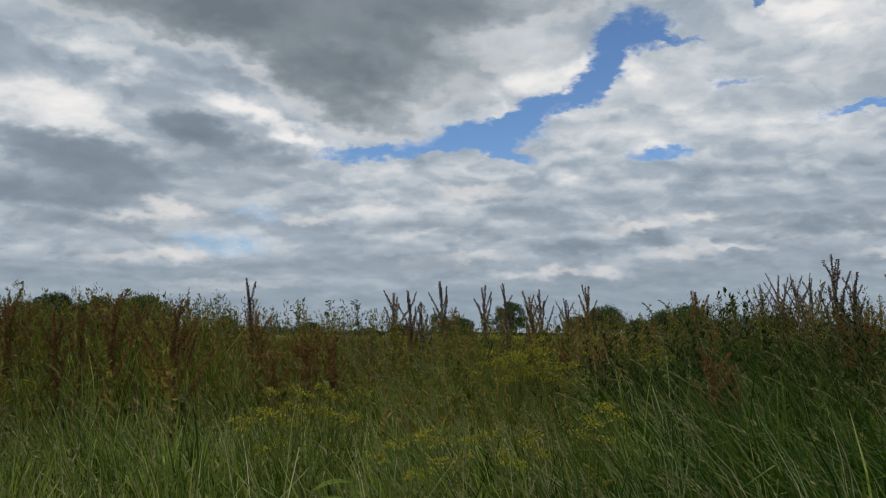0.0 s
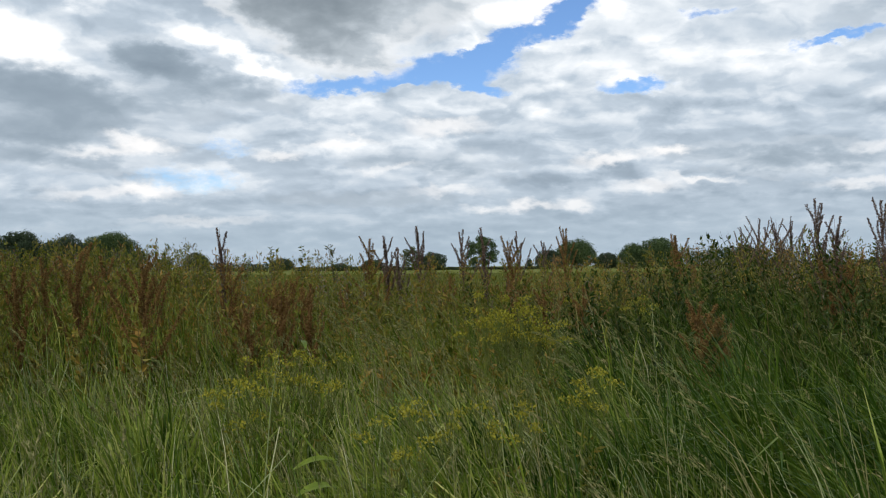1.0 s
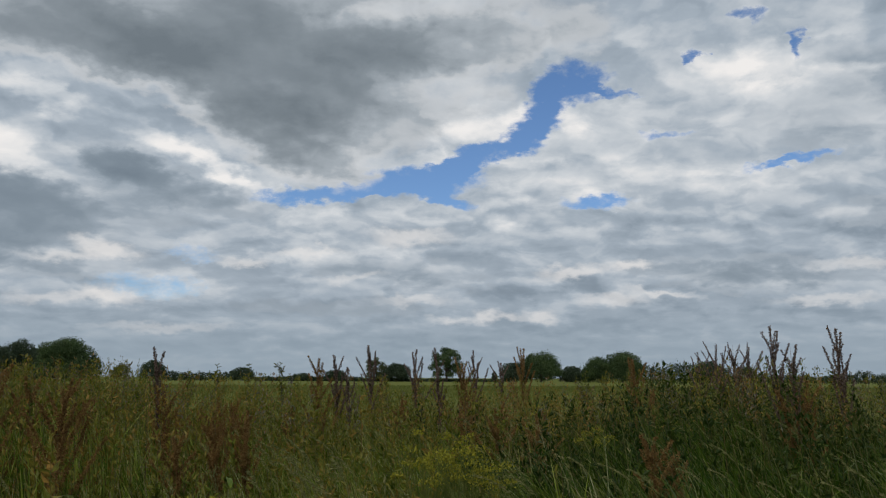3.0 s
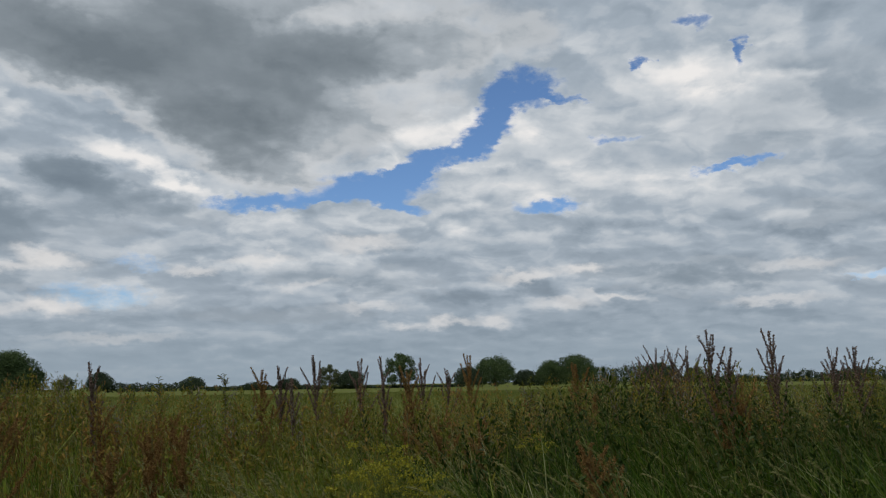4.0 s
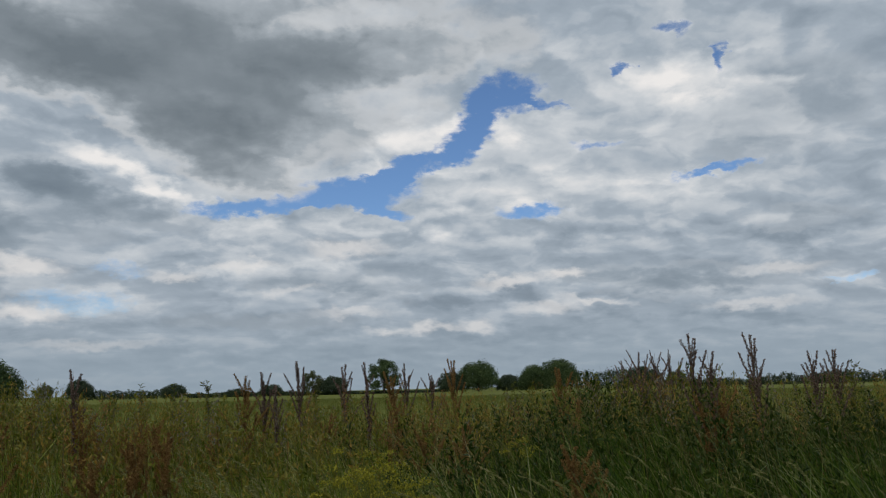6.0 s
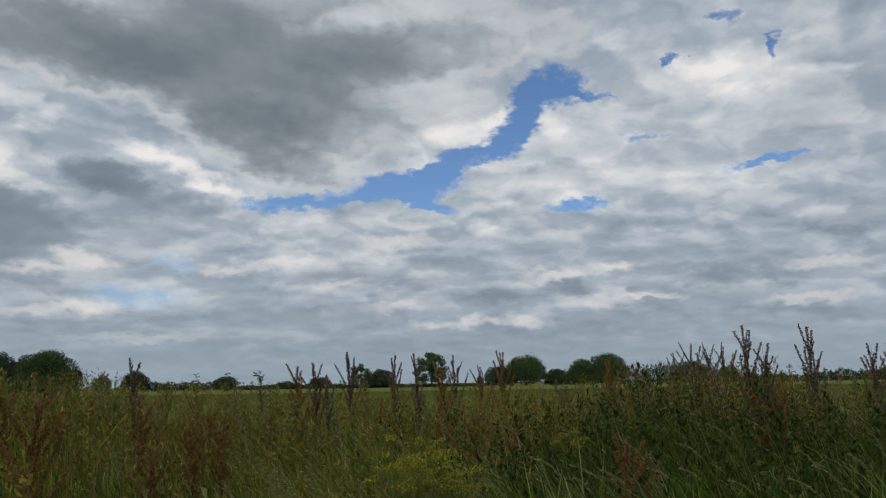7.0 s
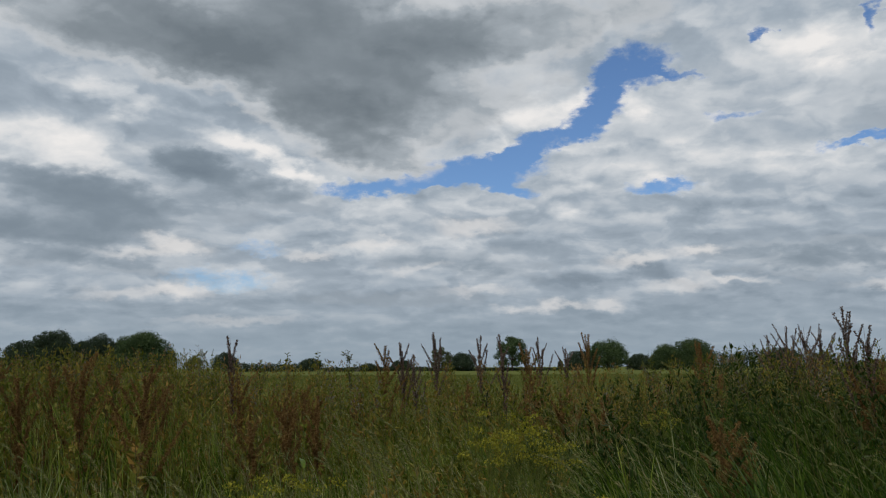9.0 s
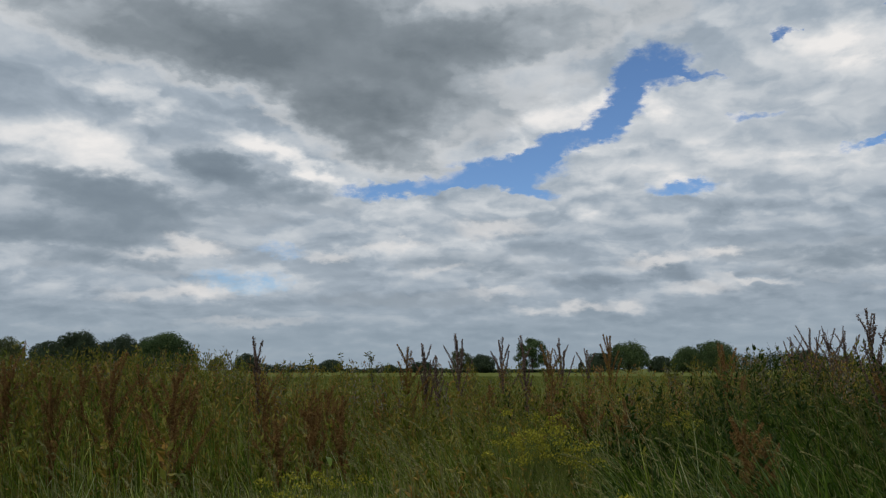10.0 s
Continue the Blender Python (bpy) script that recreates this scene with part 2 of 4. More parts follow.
def plant_material(name, stops, rough=0.6, thin=0.3, scale=1.2, spread=0.35, gloss=0.12):
    """Leaves and stems: a colour for each separate leaf, patches of a larger size over it, some light passing through."""
    m = bpy.data.materials.new(name)
    m.use_nodes = True
    g = Graph(m.node_tree)
    geo = g.tree.nodes.new("ShaderNodeNewGeometry")
    where = g.tree.nodes.new("ShaderNodeTexCoord").outputs["Object"]
    patch = g.noise(where, scale, 4.0, 0.6)
    fine = g.noise(where, 60.0, 3.0, 0.6)
    pick = g.math("ADD", g.math("MULTIPLY", geo.outputs["Random Per Island"], 1.0 - spread), g.math("MULTIPLY", g.span(patch, 0.3, 0.7), spread))
    colour = g.ramp(pick, stops)
    colour = g.mix(1.0, colour, g.ramp(fine, [(0.25, (0.72, 0.72, 0.72)), (0.75, (1.2, 1.2, 1.2))]), "MULTIPLY")
    skin = g.node("ShaderNodeBsdfPrincipled", Base_Color=colour, Roughness=rough)
    skin.inputs["Specular IOR Level"].default_value = gloss
    back = g.node("ShaderNodeBsdfTranslucent", Color=colour)
    both = g.tree.nodes.new("ShaderNodeMixShader")
    both.inputs[0].default_value = thin
    g.tree.links.new(skin.outputs[0], both.inputs[1])
    g.tree.links.new(back.outputs[0], both.inputs[2])
    out = g.tree.nodes.new("ShaderNodeOutputMaterial")
    g.tree.links.new(both.outputs[0], out.inputs[0])
    return m


def ground_material(name, stops, scale, bump=0.6):
    m = bpy.data.materials.new(name)
    m.use_nodes = True
    g = Graph(m.node_tree)
    where = g.tree.nodes.new("ShaderNodeTexCoord").outputs["Object"]
    a, b = g.noise(where, scale, 8.0, 0.65), g.noise(where, scale * 0.03, 3.0, 0.5)
    colour = g.ramp(g.math("ADD", g.math("MULTIPLY", a, 0.6), g.math("MULTIPLY", b, 0.4)), stops)
    relief = g.node("ShaderNodeBump", Strength=bump, Distance=0.05, Height=a)
    skin = g.node("ShaderNodeBsdfPrincipled", Base_Color=colour, Roughness=1.0, Normal=relief.outputs[0])
    skin.inputs["Specular IOR Level"].default_value = 0.05
    out = g.tree.nodes.new("ShaderNodeOutputMaterial")
    g.tree.links.new(skin.outputs[0], out.inputs[0])
    return m


BLADE = plant_material("grass_blade", [(0.0, (0.018, 0.046, 0.004)), (0.30, (0.062, 0.112, 0.009)), (0.62, (0.180, 0.235, 0.028)), (1.0, (0.46, 0.45, 0.15))], 0.45, 0.32, 3.0, 0.4, 0.2)
BLADE_PALE = plant_material("pale_grass_stalk", [(0.0, (0.15, 0.21, 0.07)), (0.5, (0.25, 0.29, 0.13)), (1.0, (0.42, 0.40, 0.24))], 0.5, 0.2, gloss=0.2)
# deeper green with less straw, darkened further to stand in for shade
BLADE_DEEP_SHADE = plant_material("deep_shade_grass_blade", [(0.0, (0.010, 0.032, 0.002)), (0.45, (0.036, 0.078, 0.006)), (0.8, (0.105, 0.155, 0.018)), (1.0, (0.26, 0.28, 0.075))], 0.45, 0.35, 3.0, 0.4, 0.2)
SEED = plant_material("grass_seed", [(0.0, (0.085, 0.110, 0.03)), (0.5, (0.180, 0.190, 0.068)), (1.0, (0.38, 0.33, 0.16))], 0.7)
HERB = plant_material("herb_leaf", [(0.0, (0.048, 0.072, 0.007)), (0.35, (0.120, 0.140, 0.016)), (0.65, (0.215, 0.185, 0.030)), (1.0, (0.34, 0.175, 0.042))], 0.5, 0.35, 0.9, 0.5, 0.2)
# darker green herbs, with the thicket's shade also lowered into the colour
HERB_DEEP_SHADE = plant_material("deep_shade_herb_leaf", [(0.0, (0.011, 0.027, 0.003)), (0.5, (0.029, 0.054, 0.006)), (0.85, (0.064, 0.083, 0.012)), (1.0, (0.13, 0.080, 0.022))], 0.5, 0.3, 0.9, 0.5, 0.2)
STEM = plant_material("herb_stem", [(0.0, (0.075, 0.075, 0.025)), (0.6, (0.12, 0.11, 0.04)), (1.0, (0.16, 0.085, 0.045))], 0.6, 0.05)
DOCK_DARK = plant_material("dock_fruit_dark", [(0.0, (0.075, 0.052, 0.042)), (0.5, (0.14, 0.098, 0.078)), (1.0, (0.23, 0.165, 0.125))], 0.75, 0.12)
DOCK_RUST = plant_material("dock_fruit_rust", [(0.0, (0.115, 0.060, 0.022)), (0.5, (0.215, 0.125, 0.044)), (1.0, (0.34, 0.22, 0.085))], 0.8, 0.3)
DOCK_STEM = plant_material("dock_stem", [(0.0, (0.085, 0.045, 0.030)), (1.0, (0.16, 0.085, 0.05))], 0.6, 0.05)
DOCK_LEAF = plant_material("dock_leaf", [(0.0, (0.050, 0.085, 0.018)), (0.6, (0.095, 0.12, 0.028)), (1.0, (0.20, 0.10, 0.035))], 0.45)
YELLOW = plant_material("yellow_flower", [(0.0, (0.19, 0.19, 0.020)), (0.6, (0.30, 0.28, 0.030)), (1.0, (0.42, 0.37, 0.06))], 0.7, 0.3)
GREEN_STEM = plant_material("green_stem", [(0.0, (0.085, 0.11, 0.02)), (1.0, (0.15, 0.17, 0.04))], 0.6, 0.1)
GREY_HEAD = plant_material("grey_flower_spike", [(0.0, (0.10, 0.095, 0.065)), (0.6, (0.17, 0.155, 0.11)), (1.0, (0.24, 0.21, 0.16))], 0.8, 0.2)
CROP = plant_material("crop_blade", [(0.0, (0.105, 0.130, 0.030)), (0.5, (0.150, 0.172, 0.042)), (1.0, (0.21, 0.215, 0.065))], 0.6, 0.3, 0.08)
CROWN = plant_material("tree_leaf", [(0.0, (0.038, 0.066, 0.028)), (0.6, (0.068, 0.106, 0.040)), (1.0, (0.115, 0.155, 0.060))], 0.6, 0.25, 0.25)
CROWN_PALE = plant_material("pale_tree_leaf", [(0.0, (0.060, 0.075, 0.035)), (0.6, (0.10, 0.12, 0.055)), (1.0, (0.15, 0.165, 0.08))], 0.6, 0.3, 0.25)
CROWN_DARK = plant_material("dark_tree_leaf", [(0.0, (0.034, 0.052, 0.034)), (0.6, (0.054, 0.079, 0.044)), (1.0, (0.086, 0.112, 0.060))], 0.6, 0.2, 0.25)
BARK = plant_material("bark", [(0.0, (0.055, 0.045, 0.035)), (1.0, (0.11, 0.09, 0.07))], 0.9, 0.0)
SOIL = ground_material("verge_soil", [(0.25, (0.030, 0.034, 0.014)), (0.55, (0.050, 0.062, 0.020)), (0.8, (0.085, 0.085, 0.040))], 9.0)
FIELD = ground_material("field_green", [(0.25, (0.085, 0.100, 0.022)), (0.55, (0.115, 0.130, 0.030)), (0.8, (0.155, 0.160, 0.042))], 1.4)

# ---- builders ----
rng = np.random.default_rng(11)


class Heap:
    """Four-cornered faces gathered for one mesh."""

    def __init__(self):
        self.points, self.faces, self.count = [], [], 0

    def add(self, points, faces):
        points = np.asarray(points, float).reshape(-1, 3)
        self.points.append(points)
        self.faces.append(np.asarray(faces, int).reshape(-1, 4) + self.count)
        self.count += len(points)
        return self

    def mesh(self, name, material, smooth=False):
        points, faces = np.concatenate(self.points), np.concatenate(self.faces)
        me = bpy.data.meshes.new(name)
        me.vertices.add(len(points))
        me.vertices.foreach_set("co", points.astype(np.float32).ravel())
        me.loops.add(faces.size)
        me.loops.foreach_set("vertex_index", faces.astype(np.int32).ravel())
        me.polygons.add(len(faces))
        me.polygons.foreach_set("loop_start", np.arange(0, faces.size, 4, dtype=np.int32))
        me.update(calc_edges=True)
        me.polygons.foreach_set("use_smooth", np.full(len(faces), smooth))
        me.materials.append(material)
        return me


def part(name, heap, material, parent, label=""):
    """One mesh under a thing or under a part."""
    ob = new(name, heap.mesh(name, material))
    ob.parent = parent
    return tagged(ob, label)


def thing(name, place, label, category, group=""):
    ob = new(name)
    ob.location = place
    ob.empty_display_size = 0.1
    return tagged(ob, label, category, group)


def blades(heap, base, height, lean, width, segments=3, bend=2.0, droop=0.12, blunt=0.7):
    """Curved grass blades; lean: how far each tip is carried sideways."""
    n = len(base)
    u = np.linspace(0, 1, segments + 1)
    line = np.repeat(base[:, None, :], segments + 1, 1)
    line[:, :, :2] += lean[:, None, :] * (u ** bend)[None, :, None]
    line[:, :, 2] += height[:, None] * (u - droop * u**4)[None]
    turn = rng.uniform(-1.0, 1.0, n)
    side = np.stack([np.cos(turn), np.sin(turn), rng.uniform(-0.15, 0.15, n)], 1)
    taper = np.clip((1 - u) ** blunt, 0.06, 1) * np.minimum(1, 0.6 + u * 2)
    off = side[:, None, :] * (width[:, None] * taper[None] / 2)[:, :, None]
    points = np.stack([line - off, line + off], 2).reshape(n, -1, 3)
    k = np.arange(segments) * 2
    quad = np.stack([k, k + 1, k + 3, k + 2], 1)
    faces = quad[None] + (np.arange(n) * 2 * (segments + 1))[:, None, None]
    heap.add(points, faces)
    return line


def leaves(heap, base, way, length, width, fold=0.12):
    """Pointed leaves, each a folded diamond from its base along its way."""
    n = len(base)
    way = way / np.linalg.norm(way, axis=1, keepdims=True)
    any_way = rng.normal(size=(n, 3))
    side = np.cross(way, any_way)
    side /= np.linalg.norm(side, axis=1, keepdims=True) + 1e-9
    up = np.cross(side, way)
    mid = base + way * (length * 0.45)[:, None] + up * (length * fold)[:, None]
    points = np.stack([base, mid + side * (width / 2)[:, None], base + way * length[:, None], mid - side * (width / 2)[:, None]], 1)
    heap.add(points, np.arange(n * 4).reshape(n, 4))


def tubes(heap, lines, radii, sides=3):
    """Thin round stems along lines of points (n, k, 3) with radii (n, k)."""
    n, k, _ = lines.shape
    a = np.arange(sides) * 2 * np.pi / sides
    along = np.gradient(lines, axis=1)
    along /= np.linalg.norm(along, axis=2, keepdims=True) + 1e-9
    u = np.cross(along, np.array([0.31, 0.95, 0.05]))
    u /= np.linalg.norm(u, axis=2, keepdims=True) + 1e-9
    v = np.cross(along, u)
    ring = lines[:, :, None, :] + radii[:, :, None, None] * (np.cos(a)[None, None, :, None] * u[:, :, None] + np.sin(a)[None, None, :, None] * v[:, :, None])
    i, j = np.meshgrid(np.arange(k - 1), np.arange(sides), indexing="ij")
    p, q = i * sides + j, i * sides + (j + 1) % sides
    quad = np.stack([p, q, q + sides, p + sides], -1).reshape(-1, 4)
    heap.add(ring.reshape(-1, 3), quad[None] + (np.arange(n) * k * sides)[:, None, None])


def wedge(n, near, far, half=0.72, shift=0.0, power=0.5, extra=0.5):
    """Random places on the ground in the sector that lies before the path."""
    r = near + (far - near) * rng.random(n) ** power
    x = rng.uniform(-1, 1, n) * (half * r + extra) + shift * r
    return np.stack([x, r, np.zeros(n)], 1)


def smooth(a, b, v):
    t = np.clip((v - a) / (b - a), 0, 1)
    return t * t * (3 - 2 * t)


def herb_top(x, y):
    """Height of the tall herbs: higher on both flanks, lower in the middle and past the dock thicket."""
    s = x / np.maximum(y - 0.5, 0.5)
    return 1.19 + 0.32 * (1 - smooth(-0.34, -0.23, s)) + 0.30 * (smooth(0.26, 0.37, s) - 0.75 * smooth(0.51, 0.60, s))


def wave(x, y, size, seed=0.0):
    """Slow random patches between 0 and 1."""
    return 0.5 + 0.25 * np.sin(x * 6.3 / size + 1.7 * np.sin(y * 5.1 / size + seed)) + 0.25 * np.sin(y * 7.1 / size + 2.1 * np.sin(x * 4.3 / size + seed * 1.7))


# ---- ground ----
def ground_sheet(name, x0, x1, y0, y1, z, nx, ny, material, rough):
    gx, gy = np.meshgrid(np.linspace(x0, x1, nx), np.linspace(y0, y1, ny))
    points = np.stack([gx, gy, z + rough * (wave(gx, gy, 2.3, 1.0) - 0.5)], -1).reshape(-1, 3)
    i, j = np.meshgrid(np.arange(ny - 1), np.arange(nx - 1), indexing="ij")
    a = i * nx + j
    return new(name, Heap().add(points, np.stack([a, a + 1, a + nx + 1, a + nx], -1)).mesh(name, material, True))


tagged(ground_sheet("ground", -2400, 2400, -600, 2400, -0.03, 90, 60, FIELD, 0.0), "flat green arable field reaching to the horizon", "ground", kind="structure")
tagged(ground_sheet("verge", -40, 40, -25, 12.6, 0.0, 90, 60, SOIL, 0.05), "dark soil under an overgrown grass verge", "ground", kind="structure")

# ---- distant trees ----


def crown_heap(lobes, count, size, seed, hollow=0.25):
    """Leaf clumps scattered through the outer part of rounded lobes (x, y, z, width, depth, height as half sizes)."""
    r = np.random.default_rng(seed)
    lobes = np.array(lobes, float)
    weight = (lobes[:, 3] * lobes[:, 5]) ** 0.9
    which = r.choice(len(lobes), count, p=weight / weight.sum())
    ball = r.normal(size=(count, 3))
    ball /= np.linalg.norm(ball, axis=1, keepdims=True)
    bumps = 1 + 0.10 * np.sin(ball[:, 0] * 9 + which) * np.sin(ball[:, 2] * 8 + which * 2.3) + 0.11 * r.normal(size=count)
    far = r.uniform(hollow, 1.0, count) ** 0.45 * bumps
    centre = lobes[which, :3] + ball * lobes[which, 3:] * far[:, None]
    centre[:, 2] = np.maximum(centre[:, 2], 0.1)
    u = r.normal(size=(count, 3))
    u /= np.linalg.norm(u, axis=1, keepdims=True)
    v = np.cross(u, r.normal(size=(count, 3)))
    v /= np.linalg.norm(v, axis=1, keepdims=True)
    s = size * r.uniform(0.5, 1.25, count)[:, None]
    points = np.stack([centre - u * s, centre - v * s * 0.6, centre + u * s, centre + v * s * 0.6], 1)
    return Heap().add(points, np.arange(count * 4).reshape(-1, 4))


def tree(name, x, y, height, half, label, material=CROWN, dense=1.0, foot=0.12, seed=0, lobes_n=26, category="tree"):
    """A tapered trunk, limbs to every lobe of the crown, and a domed crown of many leaf clumps."""
    r = np.random.default_rng(seed + 100)
    ob = thing(name, (x, y, 0), label, category, "trees along the far edge of the field")
    low = height * foot
    mid, rise = (height + low) * 0.5, (height - low) * 0.5
    open_crown = dense < 0.8
    lobes = [] if open_crown else [(0, 0, mid * 0.90, half * 0.76, half * 0.76, rise * 0.80), (0, 0, mid * 0.5, half * 0.82, half * 0.82, rise * 0.5)]
    for k in range(lobes_n):
        q = 1.0 - (k + 0.5) / lobes_n
        a = k * 2.39996 + r.uniform(-0.4, 0.4)
        size = half * r.uniform(0.20, 0.36)
        wide = math.sqrt(max(0.0, 1 - abs(2 * q - 0.9) ** 2.6)) if open_crown else math.sqrt(1 - q**2.6)
        ring = wide * (half - size) * r.uniform(0.72, 1.14)
        size_z = min(size * r.uniform(0.65, 0.9), rise * 0.5)
        z = low + size_z * 0.8 + q * (height - low - 1.8 * size_z) * r.uniform(0.86, 1.03)
        lobes.append((ring * math.cos(a), ring * math.sin(a), z, size, size, size_z))
    wood = Heap()
    k = 7
    u = np.linspace(0, 1, k)
    trunk = np.stack([0.02 * height * np.sin(u * 3), 0.015 * height * np.sin(u * 4), u * mid * 1.3], 1)[None]
    thick = height * 0.022
    tubes(wood, trunk, (thick * (1.25 - u))[None], 7)
    for lx, ly, lz, *_ in lobes[0 if open_crown else 2:]:
        start = np.array([0, 0, min(lz * 0.55, mid)])
        line = start + (np.array([lx, ly, lz]) - start) * u[:, None] + np.array([0, 0, 0.06 * height]) * np.sin(u * np.pi)[:, None]
        tubes(wood, line[None], (thick * 0.40 * (1.1 - u))[None], 5)
    part("trunk", wood, BARK, ob)
    count = int((3000 + 150 * half * height) * dense)
    part("crown", crown_heap(lobes, count, 0.16 + 0.007 * height, seed, 0.05 if open_crown else 0.25), material, ob)
    return ob


def hedge(x0, x1, y, height, label, material=CROWN, seed=0):
    r = np.random.default_rng(seed + 500)
    ob = thing("hedge", ((x0 + x1) / 2, y, 0), label, "hedge", "hedges along the far edge of the field")
    lobes, x = [], (x0 - x1) / 2
    while x < (x1 - x0) / 2:
        w = r.uniform(1.2, 2.6)
        h = height * r.uniform(0.7, 1.1)
        lobes.append((x, r.uniform(-0.4, 0.4), h * 0.48, w, 1.2, h * 0.52))
        x += w * 0.9
    wood = Heap()
    for lx, ly, lz, *_ in lobes:
        line = np.array([[lx, ly, 0], [lx + 0.1, ly, lz * 0.5], [lx, ly, lz]])
        tubes(wood, line[None], np.array([[0.08, 0.06, 0.03]]), 5)
    tagged(part("trunks", wood, BARK, ob), kind="stuff")
    part("crown", crown_heap(lobes, int((90 + 36 * height) * (x1 - x0)), 0.25, seed), material, ob)
    return ob


OAK, DARKLY, PALE = "broad dark green oak with a rounded crown", "dense dark green tree at the field edge", "light grey-green tree with a thin open crown"
# name, x, distance, height, half width, label, material, density, foot
TREES = [
    ("oak_tree", -175, 280, 13.2, 8.0, OAK, CROWN_PALE, 1.0, 0.1),
    ("oak_tree", -159, 282, 12.4, 8.6, DARKLY, CROWN_DARK, 1.2, 0.05),
    ("oak_tree", -147.5, 280, 15.6, 9.6, DARKLY, CROWN_DARK, 1.2, 0.05),
    ("oak_tree", -134, 284, 14.2, 9.2, DARKLY, CROWN_DARK, 1.2, 0.05),
    ("oak_tree", -125, 286, 12.4, 7.6, DARKLY, CROWN_DARK, 1.2, 0.03),
    ("oak_tree", -115, 276, 15.2, 10.0, OAK, CROWN, 1.25, 0.03),
    ("bush", -97.5, 279, 5.8, 3.2, "small pale twiggy bush at the field edge", CROWN_PALE, 0.6, 0.05),
    ("bush", -86.8, 280, 7.2, 5.0, "rounded dark bush standing alone", CROWN_DARK, 1.0, 0.08),
    ("bush", -56.8, 280, 5.0, 4.8, "low rounded dark bush", CROWN_DARK, 1.2, 0.03),
    ("bush", -36.8, 281, 2.9, 4.0, "low dark shrub in the hedge line", CROWN_DARK, 1.0, 0.03),
    ("bush", -25.4, 280, 4.3, 4.2, "rounded dark shrub in the hedge line", CROWN_DARK, 1.0, 0.03),
    ("ash_tree", -11.5, 280, 8.6, 4.2, PALE, CROWN_PALE, 0.6, 0.04),
    ("bush", -4.4, 279, 6.6, 5.0, "dense dark rounded bush", CROWN_DARK, 1.4, 0.03),
    ("elm_tree", 12.6, 280, 12.6, 6.2, "tall open-crowned elm with sky showing through", CROWN, 0.6, 0.07),
    ("bush", 29.2, 281, 3.9, 1.1, "thin upright young tree", CROWN_DARK, 0.5, 0.1),
    ("oak_tree", 35.8, 279, 7.4, 5.0, DARKLY, CROWN_DARK, 1.3, 0.03),
    ("oak_tree", 45.4, 281, 11.3, 8.4, OAK, CROWN, 1.1, 0.03),
    ("bush", 56.0, 282, 6.0, 4.4, "dark bush between two oaks", CROWN_DARK, 1.2, 0.03),
    ("oak_tree", 65.4, 281, 9.3, 6.4, OAK, CROWN, 1.2, 0.03),
    ("oak_tree", 73.4, 279, 11.0, 8.0, OAK, CROWN, 1.3, 0.03),
    ("oak_tree", 104.5, 282, 8.0, 6.4, DARKLY, CROWN_DARK, 1.2, 0.03),
    ("bush", 116.7, 280, 6.4, 4.4, "pale green bush in the hedge", CROWN_PALE, 1.0, 0.03),
    ("oak_tree", 179.5, 284, 5.2, 7.2, DARKLY, CROWN_DARK, 1.2, 0.03),
]
for k, (name, x, y, h, w, label, mat, dense, foot) in enumerate(TREES):
    tree(name, x, y, h, w * 1.08, label, mat, dense, foot, k)
HEDGES = [(-164, -106, 10.0, CROWN_DARK), (-84, -62, 3.3, CROWN_DARK), (-52, -16, 1.6, CROWN_DARK), (-16, 34, 1.1, CROWN_DARK), (54, 66, 5.0, CROWN_DARK),
          (80, 112, 6.6, CROWN_DARK), (112, 150, 3.0, CROWN_DARK), (148, 172, 4.2, CROWN_DARK), (172, 240, 4.8, CROWN_DARK), (-260, -182, 5.0, CROWN_DARK)]
for k, (x0, x1, h, mat) in enumerate(HEDGES):
    hedge(x0, x1, 281.5, h, "dark overgrown hawthorn hedge along the field edge", mat, k)

# ---- field crop ----
crop = Heap()
p = wedge(70000, 12.4, 125, 0.80, 0.0, 0.62)
scale = 1 + p[:, 1] / 40
blades(crop, p, rng.uniform(0.28, 0.46, len(p)), rng.normal(-0.05, 0.08, (len(p), 2)), 0.016 * scale, 2, 1.7)
tagged(new("crop", crop.mesh("crop", CROP)), "pale green cereal crop covering the flat field", "crop", kind="stuff")

# ---- verge grass ----
WIND = np.array([-1.0, 0.12])


def lean_of(x, n, amount):
    """Blades are carried to the left by the wind, more so on the open flank."""
    pull = 0.35 + 0.65 * smooth(-1.2, 1.6, x)
    return WIND[None] * (pull * amount * rng.uniform(0.2, 1.4, n))[:, None] + rng.normal(0, 0.20, (n, 2)) * amount[:, None] * 1.6


